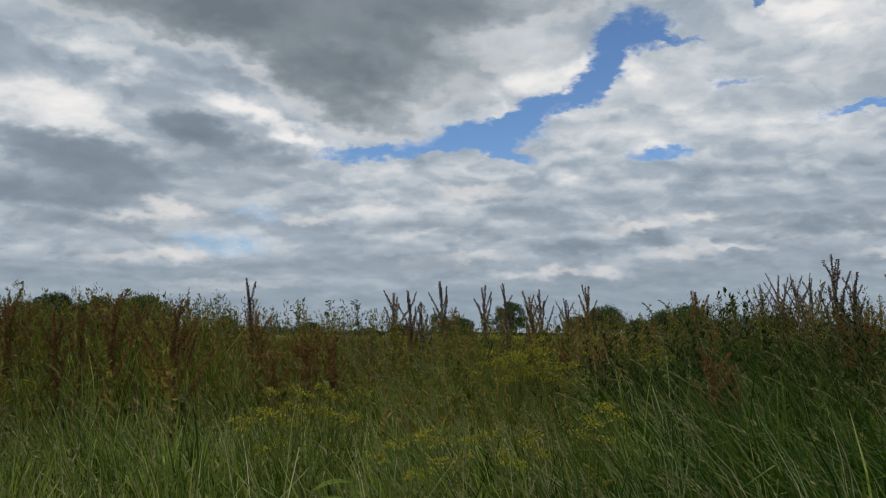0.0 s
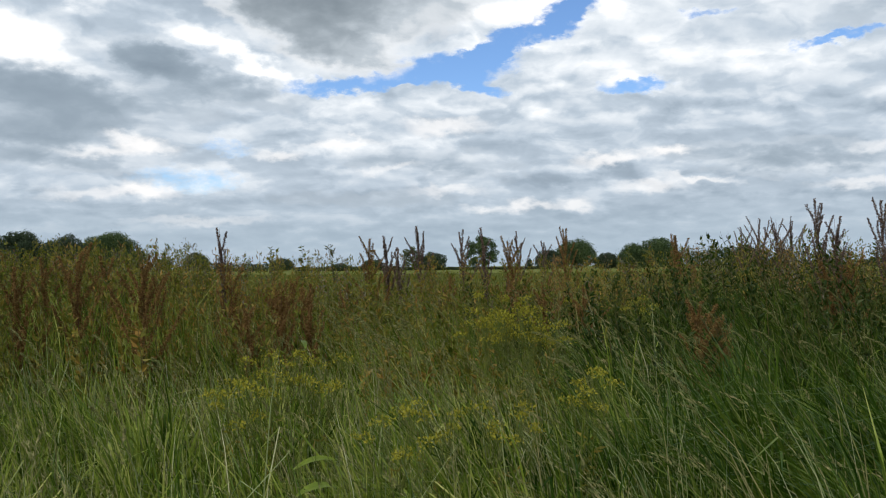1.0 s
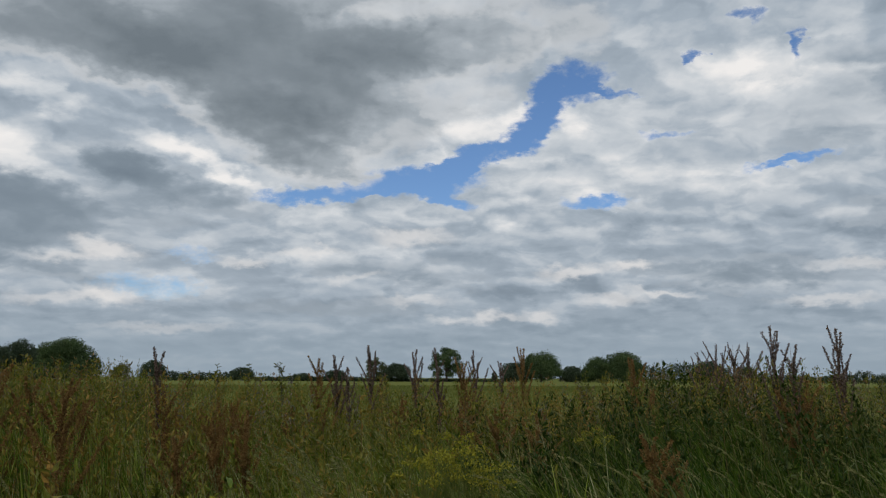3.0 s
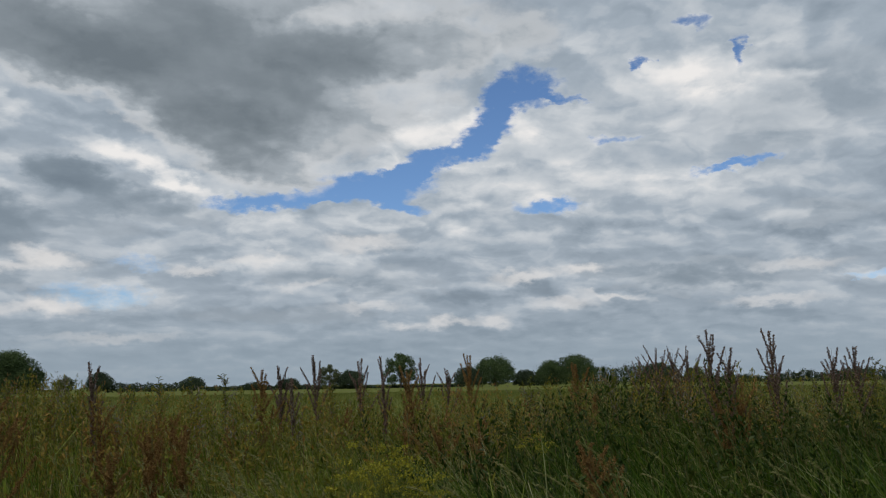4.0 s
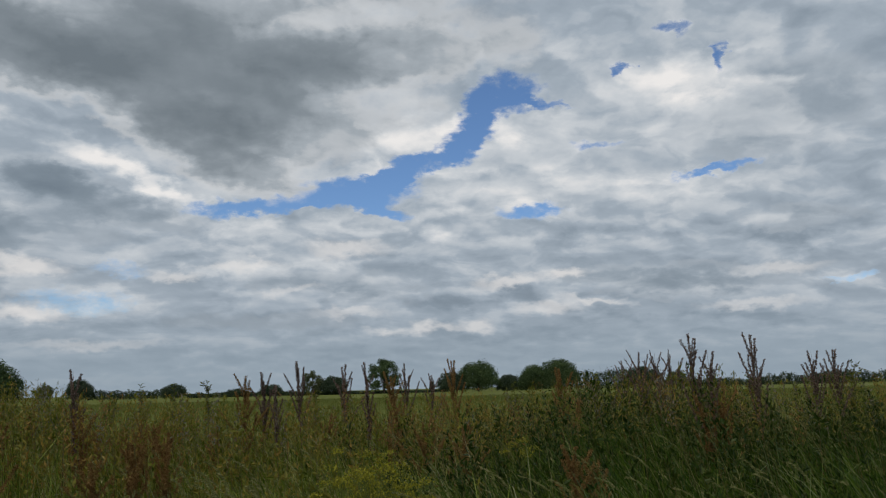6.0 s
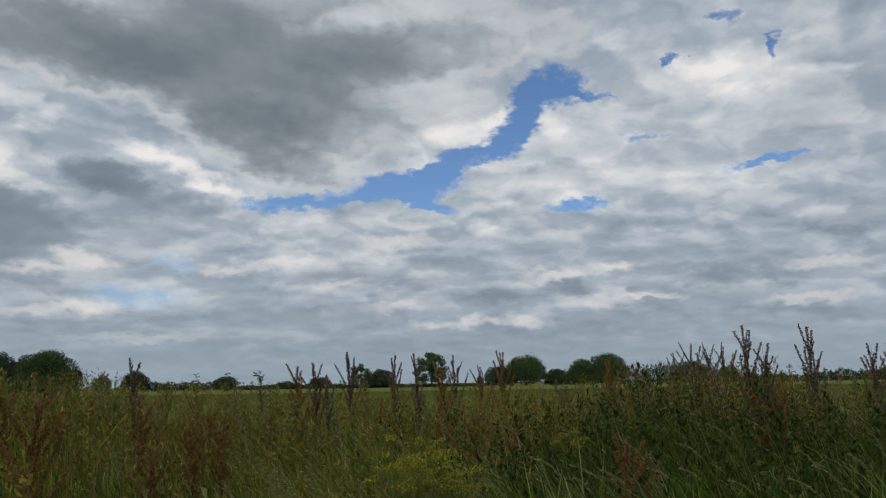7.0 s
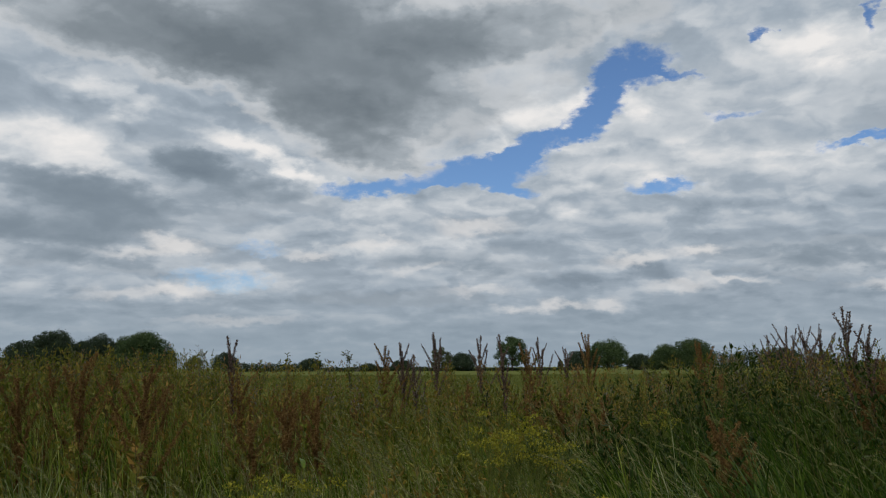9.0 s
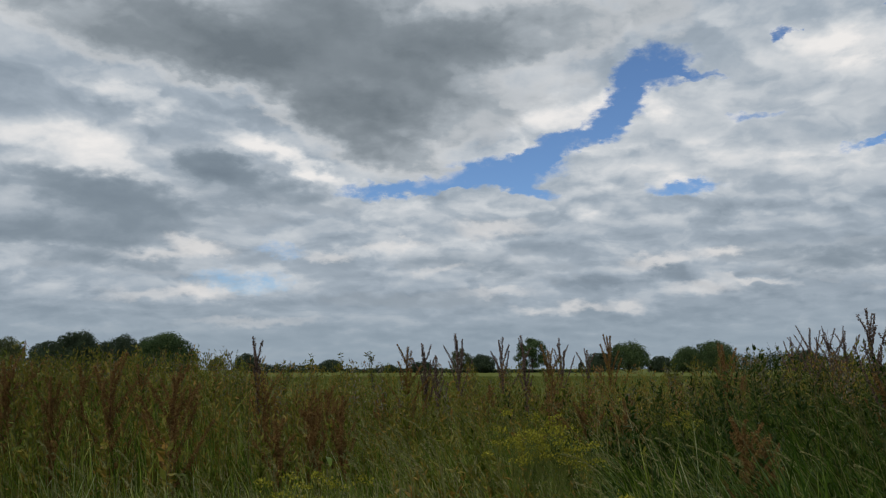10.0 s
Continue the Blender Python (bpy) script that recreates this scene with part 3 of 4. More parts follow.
def tussocks(heap, count, per, near, far, low, high, width, amount, radius=0.07, segments=4, power=0.6, thin=0.0):
    """Grass in tufts: the blades of one tuft share height, lean and direction."""
    c = wedge(count, near, far, 0.74, 0.03, power, 0.7)
    c = c[rng.random(count) > thin * smooth(0.4, 1.2, c[:, 0] - 0.08 * c[:, 1])]
    count = len(c)
    tall = rng.uniform(low, high, count) * (0.66 + 0.52 * wave(c[:, 0], c[:, 1], 1.1, 3.0)) * (1 + 0.20 * smooth(0.3, 1.8, c[:, 0]))
    pull = lean_of(c[:, 0], count, tall * amount)
    n = count * per
    c, tall, pull = np.repeat(c, per, 0), np.repeat(tall, per), np.repeat(pull, per, 0)
    splay = rng.normal(0, 1, (n, 2))
    p = c.copy()
    p[:, :2] += splay * radius * 0.5
    h = tall * (1.06 - 0.55 * rng.random(n) ** 1.7)
    lean = pull * rng.uniform(0.5, 1.4, (n, 1)) + splay * (0.11 * h)[:, None] + rng.normal(0, 0.03, (n, 2))
    wide = rng.uniform(*width, n) * (0.8 + p[:, 1] * 0.06)
    hook = rng.random(n) < 0.38
    blades(heap, p[~hook], h[~hook], lean[~hook], wide[~hook], segments, 2.0, 0.14)
    blades(heap, p[hook], h[hook] * 1.05, lean[hook] * 1.7 + rng.normal(0, 0.05, (hook.sum(), 2)), wide[hook] * 1.1, segments, 2.6, 0.42, 0.5)


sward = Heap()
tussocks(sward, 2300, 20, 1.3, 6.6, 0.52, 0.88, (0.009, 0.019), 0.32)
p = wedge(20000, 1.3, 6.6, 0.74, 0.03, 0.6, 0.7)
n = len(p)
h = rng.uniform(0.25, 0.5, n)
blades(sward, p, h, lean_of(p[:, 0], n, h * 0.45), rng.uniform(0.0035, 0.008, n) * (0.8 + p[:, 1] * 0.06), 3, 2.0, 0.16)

def split(heap, rule, per_blade):
    """Two heaps, by a rule on the place of each blade."""
    one, two = Heap(), Heap()
    for pts, (corners, quads) in zip(heap.points, per_blade):
        q = pts.reshape(-1, corners, 3)
        k = np.arange(quads) * 2
        quad = np.stack([k, k + 1, k + 3, k + 2], 1)
        side = rule(q[:, 0, 0], q[:, 0, 1])
        for into, sel in ((one, ~side), (two, side)):
            part_q = q[sel]
            into.add(part_q, quad[None] + (np.arange(len(part_q)) * corners)[:, None, None])
    return one, two


# right flank takes the deep blade colour, which has shade painted in
near_grass, deep_shade_grass = split(sward, lambda x, y: x + 1.6 * (wave(x, y, 1.9, 2.0) - 0.5) > 0.75 + 0.05 * y, ((10, 4), (10, 4), (8, 3)))
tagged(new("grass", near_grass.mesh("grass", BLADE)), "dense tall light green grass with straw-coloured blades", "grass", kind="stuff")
tagged(new("grass", deep_shade_grass.mesh("deep_shade_grass", BLADE_DEEP_SHADE)), "dense deep green grass bent over by the wind, darkened for shade", "grass", kind="stuff")

pale = Heap()
tussocks(pale, 850, 6, 1.6, 7.4, 0.74, 1.0, (0.0045, 0.0085), 0.30, 0.10, thin=0.6)
tagged(new("grass", pale.mesh("pale_grass", BLADE_PALE)), "pale dry grass stalks standing through the green", "grass", kind="stuff")

far_grass = Heap()
p = wedge(52000, 5.6, 12.4, 0.76, 0.03, 0.7)
n = len(p)
h = rng.uniform(0.55, 1.0, n) * (0.82 + 0.3 * wave(p[:, 0], p[:, 1], 2.0, 5.0)) * herb_top(p[:, 0], p[:, 1]) / 1.12
blades(far_grass, p, h, lean_of(p[:, 0], n, h * 0.35), rng.uniform(0.008, 0.018, n), 3, 2.0, 0.12)
# to the right, the shade among the herbs is put into the blade colour
far_light, far_deep_shade = split(far_grass, lambda x, y: x / y + 0.3 * (wave(x, y, 2.2, 6.0) - 0.5) > 0.20, ((8, 3),))
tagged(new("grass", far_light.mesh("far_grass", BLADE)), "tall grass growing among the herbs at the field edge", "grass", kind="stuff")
tagged(new("grass", far_deep_shade.mesh("far_deep_shade_grass", BLADE_DEEP_SHADE)), "deep green grass among the tall herbs, shade put into its colour", "grass", kind="stuff")


edge = Heap()
p = np.stack([rng.uniform(-13, 13, 60000), rng.uniform(1.3, 12.3, 60000), np.zeros(60000)], 1)
p = p[np.abs(p[:, 0] - 0.03 * p[:, 1]) > 0.72 * p[:, 1] + 0.5]
n = len(p)
h = rng.uniform(0.4, 0.9, n) * (0.8 + 0.3 * wave(p[:, 0], p[:, 1], 2.0, 5.0))
blades(edge, p, h, lean_of(p[:, 0], n, h * 0.3), rng.uniform(0.009, 0.02, n), 3, 2.0, 0.14)
tagged(new("grass", edge.mesh("edge_grass", BLADE)), "tall grass of the verge running on beside the path", "grass", kind="stuff")


def flowering(count, near, far, low, high, power=0.7):
    """Flowering grass stems with drooping heads of small seeds."""
    stalks, heads = Heap(), Heap()
    p = wedge(count, near, far, 0.74, 0.03, power, 0.6)
    patch = wave(p[:, 0], p[:, 1], 1.3, 8.0)
    p = p[patch + rng.uniform(-0.35, 0.35, len(p)) - 0.40 * smooth(0.4, 1.2, p[:, 0] - 0.08 * p[:, 1]) > 0.42]
    n = len(p)
    h = rng.uniform(low, high, n) * (0.92 + 0.16 * smooth(0.3, 1.8, p[:, 0]))
    line = blades(stalks, p, h, lean_of(p[:, 0], n, h * 0.26), np.full(n, 0.0052) * (0.8 + p[:, 1] * 0.07), 5, 2.2, 0.13, 0.25)
    k = 22
    u = np.linspace(0.0, 1.0, k)
    a, b = line[:, -2], line[:, -1]
    head = rng.uniform(0.09, 0.16, n)
    tip = b - a
    tip /= np.linalg.norm(tip, axis=1, keepdims=True)
    spine = b[:, None] + (tip[:, None] * u[None, :, None] + np.array([-0.22, 0.0, -0.30])[None, None] * (u**2)[None, :, None]) * head[:, None, None]
    side = rng.normal(0, 1, (n, k, 3)) * 0.20 + tip[:, None] * 1.0 + np.array([-0.3, 0, -0.4]) * u[None, :, None]
    size = 0.0085 * (1.15 - u)[None] * rng.uniform(0.7, 1.5, (n, 1)) * (0.9 + 0.06 * p[:, 1:2])
    spread = rng.normal(0, 1, (n, k, 3)) * (0.0026 * (1.2 - u))[None, :, None]
    leaves(heads, (spine + spread).reshape(-1, 3), side.reshape(-1, 3), (size * 2.2).ravel(), (size * 0.5).ravel())
    return stalks, heads


stalks, heads = flowering(4200, 1.5, 6.8, 0.60, 0.98)
tagged(new("grass_stalks", stalks.mesh("grass_stalks", SEED)), "thin straw-coloured flowering grass stalks", "grass", kind="stuff")
tagged(new("grass_heads", heads.mesh("grass_heads", SEED)), "pale drooping seed heads of the tall grass", "grass", kind="stuff")
stalks, heads = flowering(4200, 5.8, 12.0, 0.95, 1.25)
tagged(new("grass_stalks", stalks.mesh("far_grass_stalks", SEED)), "thin flowering grass stalks among the herbs", "grass", kind="stuff")
tagged(new("grass_heads", heads.mesh("far_grass_heads", SEED)), "pale seed heads of grass among the herbs", "grass", kind="stuff")

# ---- leafy herbs ----
def herb_mass(count, near, far, seed, right):
    """Many leafy stems grown together, too many to count."""
    stems, green = Heap(), Heap()
    p = wedge(count, near, far, 0.76, 0.03, 0.8)
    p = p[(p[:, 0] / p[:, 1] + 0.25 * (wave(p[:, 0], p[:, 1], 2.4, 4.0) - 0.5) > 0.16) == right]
    n = len(p)
    h = herb_top(p[:, 0], p[:, 1]) * (1.04 - 0.4 * rng.random(n) ** 1.6) * (0.88 + 0.2 * wave(p[:, 0], p[:, 1], 1.9, seed)) * (0.72 + 0.28 * smooth(near, near + 1.8, p[:, 1]))
    lean = lean_of(p[:, 0], n, h * 0.14)
    k = 5
    u = np.linspace(0, 1, k)
    line = np.repeat(p[:, None], k, 1)
    line[:, :, :2] += lean[:, None] * (u**1.6)[None, :, None]
    line[:, :, 2] += h[:, None] * u
    tubes(stems, line, 0.0045 * (1.15 - u)[None] * np.ones((n, 1)))
    m = 46
    v = rng.uniform(0.22, 1.0, (n, m))
    at = p[:, None] + np.concatenate([lean[:, None] * (v**1.6)[..., None], (h[:, None] * v)[..., None]], 2)
    turn = rng.uniform(0, 2 * np.pi, (n, m))
    rise = rng.uniform(0.0, 2.4, (n, m))
    way = np.stack([np.cos(turn) - 0.25, np.sin(turn), rise], -1)
    size = rng.uniform(0.045, 0.105, (n, m)) * (1.2 - 0.70 * v) * rng.uniform(0.7, 1.3, (n, 1))
    slim = rng.uniform(0.22, 0.5, (n, 1))
    leaves(green, at.reshape(-1, 3), way.reshape(-1, 3), size.ravel(), (size * slim).ravel())
    return stems, green


# herbs on the right: own dark green plus shade painted into the leaves
for right, tint, label in ((False, HERB, "leafy olive-green wild herbs crowding the field edge"), (True, HERB_DEEP_SHADE, "dark green leafy herbs crowding the field edge, colour lowered for shade")):
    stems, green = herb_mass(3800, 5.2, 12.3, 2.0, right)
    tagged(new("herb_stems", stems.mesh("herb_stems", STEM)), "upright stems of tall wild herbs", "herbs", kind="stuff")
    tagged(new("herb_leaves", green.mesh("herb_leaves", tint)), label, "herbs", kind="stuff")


def loose_stems(count):
    """Thin flowering stems of many kinds that stand above the mass."""
    stems, tops = Heap(), Heap()
    p = wedge(count, 6.5, 12.2, 0.76, 0.03, 0.8)
    n = len(p)
    h = np.minimum(herb_top(p[:, 0], p[:, 1]) * rng.uniform(0.95, 1.22, n), rng.uniform(1.40, 1.60, n))
    lean = lean_of(p[:, 0], n, h * 0.12)
    u = np.linspace(0, 1, 6)
    line = np.repeat(p[:, None], 6, 1)
    line[:, :, :2] += lean[:, None] * (u**1.8)[None, :, None]
    line[:, :, 2] += h[:, None] * u
    tubes(stems, line, 0.0035 * (1.2 - u)[None] * np.ones((n, 1)))
    m = 44
    v = rng.uniform(0.72, 1.0, (n, m))
    at = p[:, None] + np.concatenate([lean[:, None] * (v**1.8)[..., None], (h[:, None] * v)[..., None]], 2)
    reach = (1.06 - v)[..., None] * rng.normal(0, 0.16, (n, m, 3)) * np.array([1, 1, 0.4])
    leaves(tops, (at + reach).reshape(-1, 3), (rng.normal(0, 0.5, (n, m, 3)) + np.array([0, 0, 0.8])).reshape(-1, 3), rng.uniform(0.015, 0.05, n * m), rng.uniform(0.006, 0.014, n * m))
    return stems, tops


for tint, label, count in ((HERB, "green flowering tops standing over the herbs", 800), (DOCK_RUST, "scattered rust-brown seed tops among the herbs", 200), (GREY_HEAD, "scattered grey-brown dry tops among the herbs", 110)):
    stems, tops = loose_stems(count)
    tagged(new("herb_stems", stems.mesh("loose_stems", STEM)), "thin stems standing over the herbs", "herbs", kind="stuff")
    tagged(new("herb_tops", tops.mesh("loose_tops", tint)), label, "herbs", kind="stuff")


def tall_herb(x, y, height, seed, bushy=1.0):
    """One leafy stem that stands above the rest, with small upright flower spikes."""
    r = np.random.default_rng(seed + 900)
    ob = thing("mugwort", (x, y, 0), "tall leafy mugwort with small grey-green flower spikes", "weed", "tall weeds at the field edge")
    wood, green, spikes = Heap(), Heap(), Heap()
    k = 7
    u = np.linspace(0, 1, k)
    tip = np.array([r.normal(-0.05, 0.04), r.normal(0, 0.03)])
    line = np.concatenate([tip[None] * (u**1.6)[:, None], (height * u)[:, None]], 1)
    tubes(wood, line[None], (0.006 * (1.15 - u))[None], 5)
    for _ in range(int(9 * bushy)):
        s = r.uniform(0.62, 0.93)
        a = r.uniform(0, 2 * np.pi)
        start = np.array([*(tip * s**1.6), height * s])
        length = (1.02 - s) * height * r.uniform(0.35, 0.75)
        end = start + length * np.array([0.45 * math.cos(a), 0.45 * math.sin(a), 0.85])
        branch = start + (end - start) * u[:, None] + np.array([0, 0, 0.02]) * np.sin(u * 3)[:, None]
        tubes(wood, branch[None], (0.0028 * (1.1 - u))[None], 3)
        c = 26
        v = r.uniform(0.15, 1, c)
        at = start + (end - start) * v[:, None]
        leaves(spikes, at, r.normal(0, 0.6, (c, 3)) + np.array([0, 0, 0.7]), r.uniform(0.012, 0.03, c), r.uniform(0.006, 0.012, c))
        leaves(green, at[:10], r.normal(0, 1, (10, 3)) + np.array([0, 0, 0.3]), r.uniform(0.03, 0.06, 10), r.uniform(0.01, 0.02, 10))
    c = int(90 * bushy)
    v = r.uniform(0.3, 1.0, c)
    at = np.concatenate([tip[None] * (v**1.6)[:, None], (height * v)[:, None]], 1)
    a = r.uniform(0, 2 * np.pi, c)
    size = r.uniform(0.05, 0.11, c) * (1.25 - 0.75 * v)
    leaves(green, at, np.stack([np.cos(a), np.sin(a), r.uniform(-0.2, 0.9, c)], 1), size, size * 0.32)
    part("stem", wood, STEM, ob)
    part("foliage", green, HERB, ob)
    tagged(part("bloom", spikes, GREY_HEAD, ob), kind="stuff")
    return ob


# ---- docks ----
def dock(x, y, height, seed, rust=False, spread=1.0, branches=8, span=0.36, tilt=-0.04):
    """A dock gone to seed: one upright stem, side branches set with whorls of fruits, long leaves below."""
    r = np.random.default_rng(seed + 40)
    label = "rust-red dock plant with dense ripe seed heads" if rust else "dark purple-brown dock plant with open seed spikes"
    ob = thing("dock_plant", (x, y, 0), label, "weed", "docks along the field edge")
    tint = DOCK_RUST if rust else DOCK_DARK
    k = 8
    u = np.linspace(0, 1, k)
    tip = np.array([tilt * height + r.normal(0, 0.015), r.normal(0, 0.02)])
    base = np.array([-tip[0], -tip[1], 0.0])
    stem = Heap()
    line = base + np.concatenate([tip[None] * (u**1.4)[:, None], (height * u)[:, None]], 1)
    tubes(stem, line[None], (0.0065 * (1.12 - u))[None], 6)
    part("stem", stem, DOCK_STEM, ob)

    def whorls(start, end, step, size):
        fruit = Heap()
        length = np.linalg.norm(end - start)
        curl = np.array([r.normal(0, 0.12), r.normal(0, 0.12), 0.0]) * length
        m = max(5, int(length / (step if rust else step * 1.25)))
        v = np.linspace(0.06, 1, m)
        spine = start + (end - start) * v[:, None] + curl * (v**2)[:, None] - curl * v[:, None] * 0.5
        q = 18 if rust else 13
        full = np.where(np.arange(m) % 2 == 0, 1.0, 0.65) * r.uniform(0.6, 1.2, m) * (1.12 - 0.65 * v)
        at = np.repeat(spine, q, 0) + r.normal(0, 1, (m * q, 3)) * ((0.80 if rust else 0.36) * size * np.repeat(full, q))[:, None]
        s = size * r.uniform(*((0.6, 1.1) if rust else (0.6, 1.0)), m * q) * np.repeat(0.6 + 0.4 * full, q)
        leaves(fruit, at, r.normal(0, 1, (m * q, 3)) + np.array([0, 0, -0.4]), s, s * 0.8, 0.2)
        thin = np.stack([start, spine[m // 2], spine[-1]])
        tubes(fruit, thin[None], np.array([[0.0025, 0.002, 0.001]]), 3)
        return fruit

    fruit_size = 0.018 if rust else 0.023
    if spread > 1.25 and not rust:
        fruit_size *= 0.75
    top = line[-1]
    low = 1 - span
    at_stem = lambda s: base + np.array([*(tip * s**1.4), height * s])
    part("seed_spike", whorls(at_stem(low), top, 0.013, fruit_size), tint, ob)
    for b in range(branches):
        s = low - (0.22 if rust else 0.10) + (span + (0.14 if rust else 0.02)) * b / branches + r.uniform(-0.01, 0.01)
        a = b * 2.39996 + r.uniform(-0.3, 0.3)
        length = height * (0.10 + 0.16 * (1 - b / branches)) * r.uniform(0.8, 1.2) * (1.25 if rust else 1.0)
        wide = spread * r.uniform(0.30, 0.52) * (1.35 if rust else 0.78)
        start = at_stem(s)
        end = start + length * np.array([wide * math.cos(a), wide * math.sin(a), 0.92])
        part("seed_spike", whorls(start, end, 0.012, fruit_size * 0.85), tint, ob)
    for b in range(4):
        a = r.uniform(0, 2 * np.pi)
        s = r.uniform(0.2, 0.55)
        leaf = Heap()
        w = 7
        uu = np.linspace(0, 1, w)
        size = r.uniform(0.16, 0.28)
        out = np.array([math.cos(a), math.sin(a), 0])
        mid = at_stem(s) + out * (uu * size)[:, None] + np.array([0, 0, 1]) * (size * (0.75 * uu - 0.8 * uu**2))[:, None]
        side = np.array([-math.sin(a), math.cos(a), 0.0])
        half = size * 0.13 * np.sin(np.pi * (uu * 0.96 + 0.03)) ** 0.8 * (1.15 - 0.4 * uu)
        crisp = np.array([0, 0, 1]) * (0.014 * np.sin(uu * 17 + b))[:, None]
        pts = np.stack([mid - side * half[:, None] + crisp, mid, mid + side * half[:, None] - crisp], 1).reshape(-1, 3)
        i, j = np.meshgrid(np.arange(w - 1), np.arange(2), indexing="ij")
        c = i * 3 + j
        leaf.add(pts, np.stack([c, c + 1, c + 4, c + 3], -1))
        part("leaf", leaf, DOCK_LEAF, ob)
    return ob


# x, distance, height, rust, spread, branches, share of the stem in seed
DOCKS = [
    (-1.74, 7.2, 1.64, 0, 0.55, 8, 0.40),
    (-0.17, 9.4, 1.75, 0, 1.15, 7, 0.30),
    (0.32, 9.47, 1.71, 0, 1.2, 6, 0.32),
    (-0.52, 9.4, 1.64, 0, 1.0, 8, 0.34),
    (-0.67, 9.0, 1.60, 1, 0.8, 8, 0.42),
    (-0.37, 9.1, 1.50, 0, 0.9, 7, 0.36),
    (0.56, 9.5, 1.73, 0, 0.7, 9, 0.50),
    (0.82, 9.0, 1.61, 1, 0.6, 11, 0.48),
    (1.12, 11.6, 1.78, 0, 1.0, 7, 0.30),
    (1.42, 11.0, 1.60, 0, 1.1, 6, 0.26),
    (1.72, 11.2, 1.79, 1, 0.7, 8, 0.40),
    (2.58, 9.0, 1.61, 1, 0.7, 11, 0.48),
    (3.37, 7.5, 1.86, 0, 0.9, 10, 0.36),
    (3.50, 7.42, 1.70, 0, 1.0, 9, 0.40),
    (3.99, 7.6, 1.86, 0, 0.9, 9, 0.36),
    (4.82, 8.0, 1.71, 0, 1.0, 8, 0.30),
    (5.22, 8.3, 1.73, 0, 1.1, 7, 0.28),
    (3.58, 7.4, 1.40, 1, 0.9, 10, 0.55),
    (3.34, 7.2, 1.32, 1, 0.9, 10, 0.55),
    (-3.46, 6.5, 1.42, 1, 0.8, 10, 0.50),
    (-2.82, 6.0, 1.32, 1, 0.8, 10, 0.50),
    (-0.89, 6.5, 1.18, 1, 0.8, 9, 0.50),
    (-1.26, 7.0, 1.14, 1, 0.8, 9, 0.50),
    (-1.62, 7.1, 1.34, 1, 0.8, 10, 0.55),
    (1.71, 5.5, 1.08, 1, 0.9, 11, 0.50),
    (1.86, 5.6, 0.98, 1, 0.9, 11, 0.50),
    (-1.06, 6.4, 1.12, 1, 0.8, 9, 0.50),
    (-2.35, 7.4, 1.22, 1, 0.8, 9, 0.50),
    (3.26, 8.5, 1.75, 0, 1.6, 7, 0.22),
    (3.44, 8.5, 1.74, 0, 1.6, 7, 0.22),
    (3.58, 8.5, 1.72, 0, 1.5, 7, 0.22),
    (3.09, 8.5, 1.61, 0, 1.3, 5, 0.16),
]
for k, (x, y, h, rust, spread, count, share) in enumerate(DOCKS):
    dock(x, y, h, k, bool(rust), spread, count + (5 if rust else 1), share)
for k in range(27):
    y = rng.uniform(5.6, 10.5)
    x = (rng.uniform(-0.62, -0.05) if k % 5 else rng.uniform(0.0, 0.40)) * y
    dock(x, y, rng.uniform(0.85, 1.0) * herb_top(x, y), 60 + k, True, rng.uniform(0.8, 1.3), 12, rng.uniform(0.32, 0.5))

HERBS = [(-1.22, 10.5, 1.59), (-1.46, 10.0, 1.55), (-1.99, 10.5, 1.56), (-2.25, 10.2, 1.46), (-2.6, 9.8, 1.45), (-3.9, 9.0, 1.64), (-3.62, 8.0, 1.50), (-4.3, 8.8, 1.52),
         (3.35, 8.6, 1.50), (3.10, 8.7, 1.48), (2.86, 8.6, 1.55), (2.2, 9.5, 1.50), (5.46, 8.3, 1.63), (4.4, 8.2, 1.56), (0.02, 10.6, 1.45), (-3.1, 9.2, 1.52)]
for k, (x, y, h) in enumerate(HERBS):
    tall_herb(x, y, h, k, 1.0 if x < 2.8 or x > 4 else 1.4)


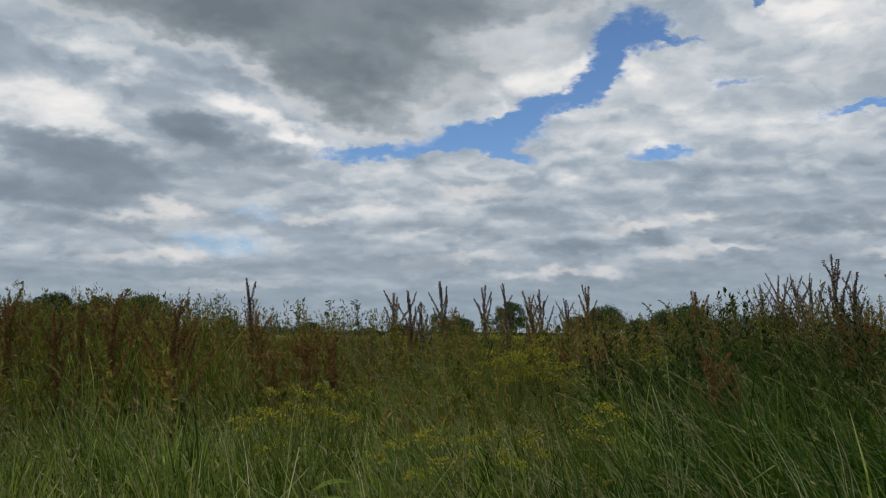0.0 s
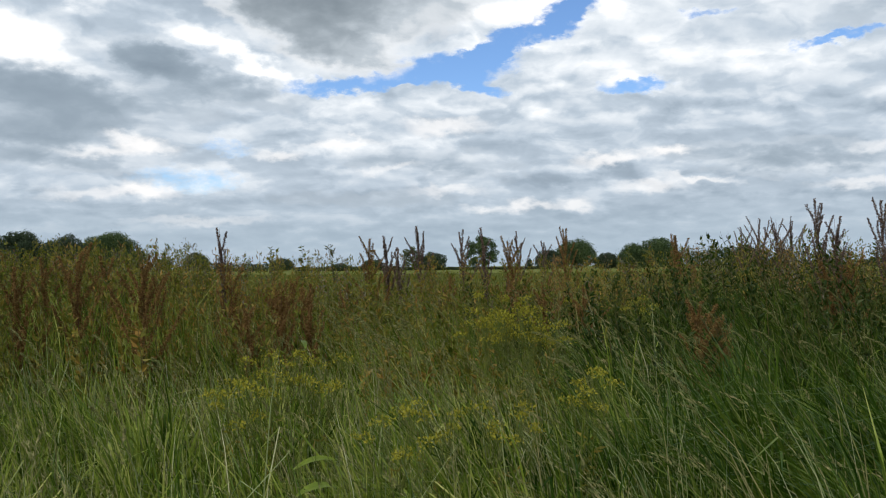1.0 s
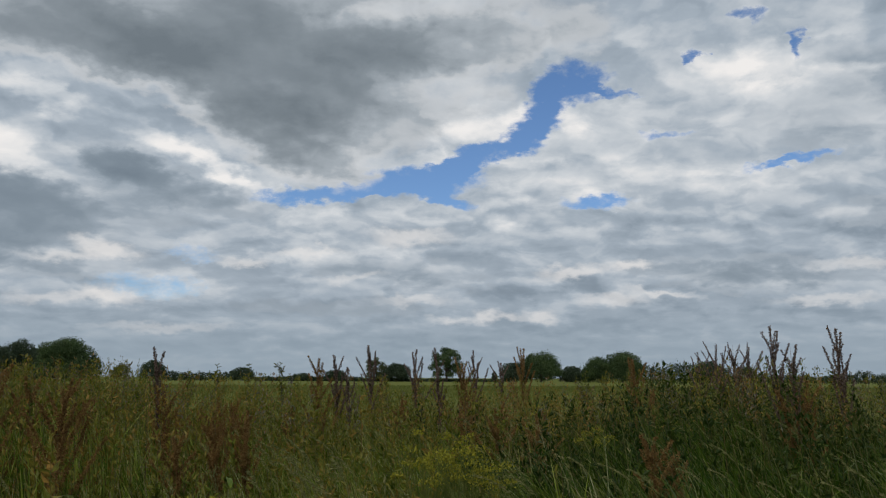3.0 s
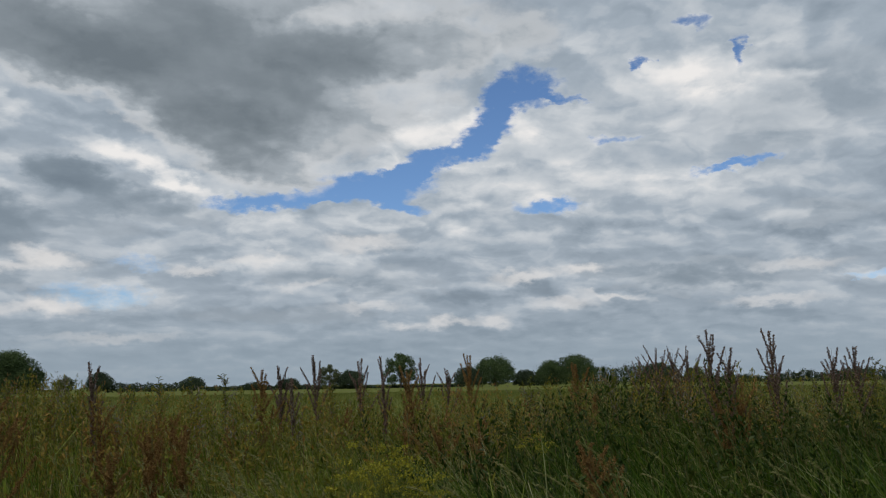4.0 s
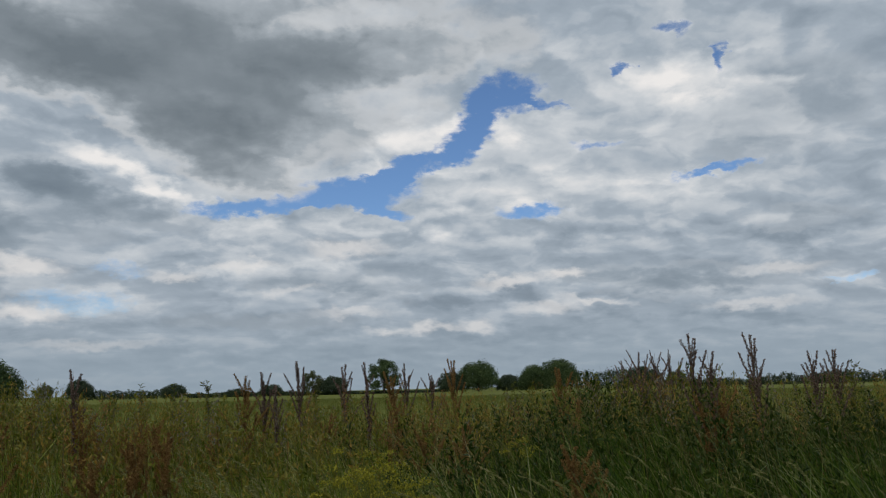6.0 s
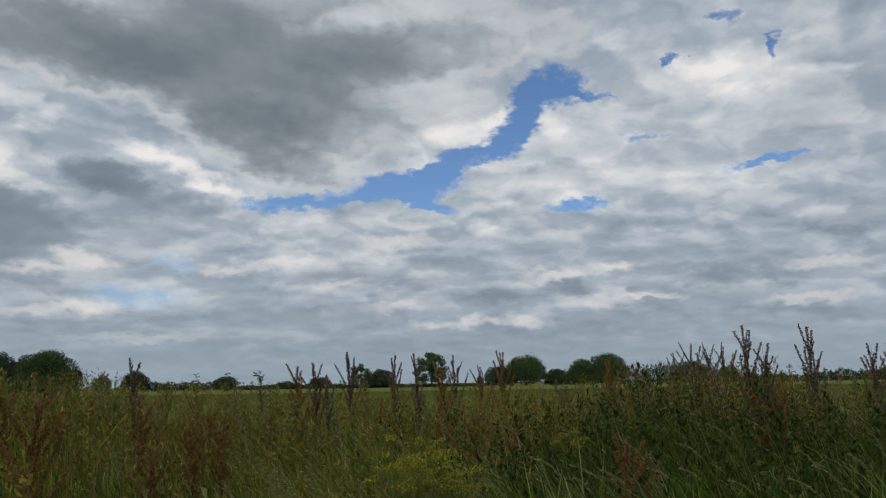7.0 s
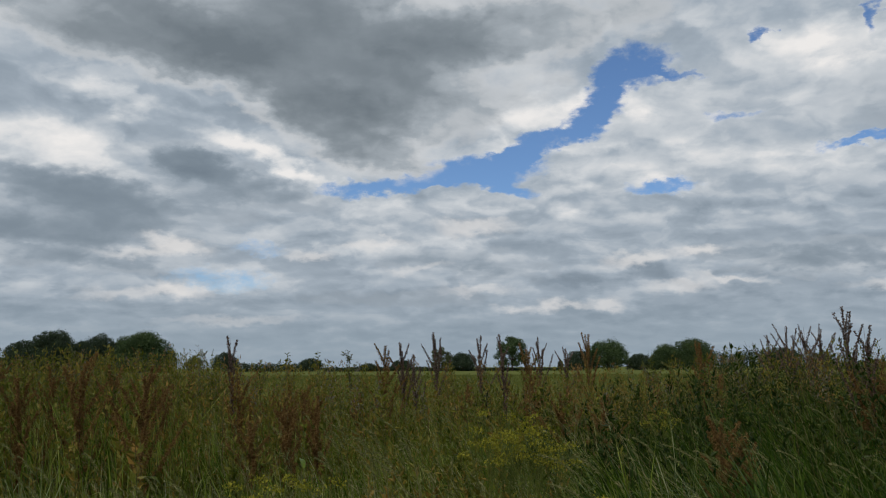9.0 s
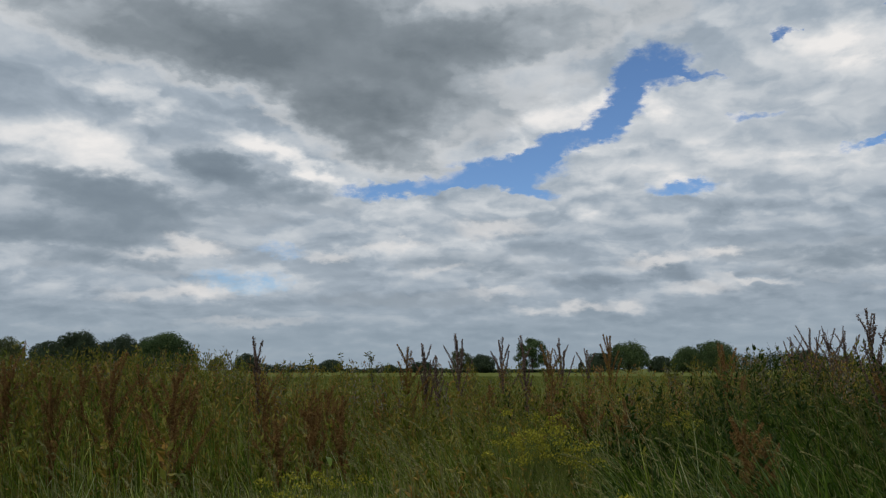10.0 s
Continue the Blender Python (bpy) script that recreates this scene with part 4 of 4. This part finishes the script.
# ---- yellow flowers ----
def yellow_plant(x, y, height, seed, heads=9, width=0.13):
    """A branching plant with loose flat clusters of small yellow flowers."""
    r = np.random.default_rng(seed + 70)
    ob = thing("yellow_flower_plant", (x, y, 0), "branching wild plant with loose clusters of yellow flowers", "flower", "yellow flowers in the grass")
    wood, green = Heap(), Heap()
    u = np.linspace(0, 1, 6)
    for b in range(heads):
        a, d = b * 2.4 + r.uniform(-0.3, 0.3), width * math.sqrt((b + 0.5) / heads)
        end = np.array([d * math.cos(a), d * math.sin(a), height * r.uniform(0.82, 1.0)])
        line = end * np.stack([u**2.2, u**2.2, u], 1)
        tubes(wood, line[None], (0.0022 * (1.2 - u))[None], 3)
        flower = Heap()
        c = 52
        size = r.uniform(0.032, 0.058)
        rad, ang = size * np.sqrt(r.random(c)), r.uniform(0, 2 * np.pi, c)
        at = end + np.stack([rad * np.cos(ang), rad * np.sin(ang), r.normal(0, 0.009, c) - 0.3 * rad], 1)
        leaves(flower, at, r.normal(0, 1, (c, 3)) + np.array([0, 0, 0.6]), r.uniform(0.010, 0.016, c), r.uniform(0.006, 0.011, c))
        spokes = np.stack([np.repeat(line[-2][None], 6, 0), at[:6]], 1)
        tubes(wood, spokes, np.full((6, 2), 0.0009), 3)
        tagged(part("flower_head", flower, YELLOW, ob), kind="stuff")
        v = r.uniform(0.2, 0.8, 10)
        leaves(green, end * np.stack([v**2.2, v**2.2, v], 1), r.normal(0, 1, (10, 3)), r.uniform(0.03, 0.07, 10), r.uniform(0.006, 0.014, 10))
    part("stem", wood, GREEN_STEM, ob)
    part("foliage", green, HERB, ob)
    return ob


FLOWERS = [(0.52, 4.5, 1.15, 14), (0.40, 4.6, 1.17, 12), (0.64, 4.5, 1.12, 10), (0.33, 4.5, 1.08, 6), (-0.59, 3.9, 0.94, 9), (-0.41, 4.0, 0.92, 9), (-0.66, 3.6, 0.86, 8), (0.38, 3.4, 0.84, 7),
           (0.74, 3.8, 0.88, 8), (-0.02, 3.2, 0.82, 6), (0.10, 3.5, 0.82, 6), (-0.80, 2.6, 0.66, 8), (1.30, 7.4, 1.22, 7), (1.62, 6.6, 1.15, 6)]
for k, (x, y, h, c) in enumerate(FLOWERS):
    yellow_plant(x, y, h, k, c)


# ---- single tall grasses and broad leaves ----
def arching_grass(x, y, height, reach, seed, head=0.24):
    """A tall grass whose stem bends over at the top under a loose seed head."""
    r = np.random.default_rng(seed + 300)
    ob = thing("arching_grass", (x, y, 0), "tall straw-coloured grass arching over under its seed head", "grass", "tall arching grasses")
    stalk, seeds = Heap(), Heap()
    u = np.linspace(0, 1, 14)
    line = np.stack([-reach * (u**4), 0.1 * reach * u**3, height * (u - 0.10 * np.maximum(u - 0.72, 0) ** 2 / 0.0784)], 1)
    tubes(stalk, line[None], (0.0032 * (1.15 - u))[None], 4)
    v = r.uniform(0.84, 1.0, 90)
    at = np.stack([np.interp(v, u, line[:, k]) for k in range(3)], 1)
    at += r.normal(0, 0.0032, (90, 3)) * (1.3 - v)[:, None] * 1.8
    way = np.stack([np.interp(np.minimum(v + 0.04, 1.04), u, line[:, k]) for k in range(3)], 1) - at + np.array([-0.02, 0, -0.012])
    leaves(seeds, at, way / np.linalg.norm(way, axis=1, keepdims=True) + r.normal(0, 0.14, (90, 3)), r.uniform(0.012, 0.022, 90), r.uniform(0.0025, 0.0048, 90))
    part("stalk", stalk, SEED, ob)
    tagged(part("seed_head", seeds, SEED, ob), kind="stuff")
    for b in range(3):
        a = r.uniform(0, 6.28)
        leaf = Heap()
        blades(leaf, np.array([[0.0, 0.0, height * r.uniform(0.2, 0.5)]]), np.array([0.22]), np.array([[0.2 * math.cos(a), 0.2 * math.sin(a)]]), np.array([0.010]), 6, 1.6, 0.6, 0.5)
        part("leaf", leaf, BLADE, ob)
    return ob


ARCHES = [(1.58, 6.0, 1.55, 0.18), (1.72, 6.0, 1.57, 0.20), (4.75, 6.5, 1.70, 0.42), (4.55, 6.7, 1.58, 0.30), (4.05, 7.0, 1.55, 0.30), (2.1, 4.9, 1.20, 0.24), (1.25, 4.6, 1.16, 0.20), (0.95, 4.3, 1.10, 0.22),
          (-0.25, 4.9, 1.22, 0.26), (-0.12, 4.8, 1.20, 0.28), (0.02, 4.95, 1.24, 0.26), (0.12, 4.7, 1.16, 0.22), (1.85, 5.2, 1.22, 0.26), (2.5, 5.4, 1.28, 0.30), (2.8, 5.6, 1.30, 0.28), (-1.5, 4.6, 1.08, 0.16), (-2.1, 4.9, 1.10, 0.15)]
drift = np.random.default_rng(5)
for x0, x1, y0, y1, low, high, reach, count in ((-0.40, 0.12, 4.3, 5.1, 0.98, 1.24, 0.17, 18), (0.9, 2.7, 3.6, 5.4, 0.92, 1.2, 0.26, 16), (-2.4, -0.6, 3.2, 5.0, 0.84, 1.08, 0.12, 18)):
    for _ in range(count):
        ARCHES.append((drift.uniform(x0, x1), drift.uniform(y0, y1), drift.uniform(low, high), reach * drift.uniform(0.6, 1.3)))
for k, (x, y, h, reach) in enumerate(ARCHES):
    arching_grass(x, y, h, reach, k)


def broad_leaf(x, y, z, length, turn, rise, seed):
    """One long flat leaf on a short stalk, lying out over the grass."""
    ob = thing("broad_leaf", (x, y, 0), "single broad pale green leaf standing out of the grass", "leaf")
    stalk, leaf = Heap(), Heap()
    u = np.linspace(0, 1, 9)
    out = np.array([math.cos(turn), math.sin(turn), 0.0])
    tubes(stalk, np.stack([np.zeros(3), np.array([0, 0, z * 0.5]), np.array([0, 0, z])])[None], np.array([[0.004, 0.0035, 0.003]]), 5)
    mid = np.array([0, 0, z]) + out * (u * length)[:, None] + np.array([0, 0, 1]) * (length * (rise * u - 0.6 * u**2))[:, None]
    side = np.array([-out[1], out[0], 0.35])
    half = 0.016 * np.sin(np.pi * (0.95 * u + 0.04)) ** 0.7
    pts = np.stack([mid - side * half[:, None], mid + np.array([0, 0, -0.003]), mid + side * half[:, None]], 1).reshape(-1, 3)
    i, j = np.meshgrid(np.arange(8), np.arange(2), indexing="ij")
    c = i * 3 + j
    leaf.add(pts, np.stack([c, c + 1, c + 4, c + 3], -1))
    part("stalk", stalk, GREEN_STEM, ob)
    part("blade", leaf, BLADE, ob)
    return ob


broad_leaf(-0.40, 3.37, 0.58, 0.16, 0.3, 0.75, 1)
broad_leaf(-0.62, 4.9, 0.86, 0.12, 1.9, 0.9, 2)
broad_leaf(-0.30, 2.9, 0.62, 0.15, 0.6, 0.6, 3)
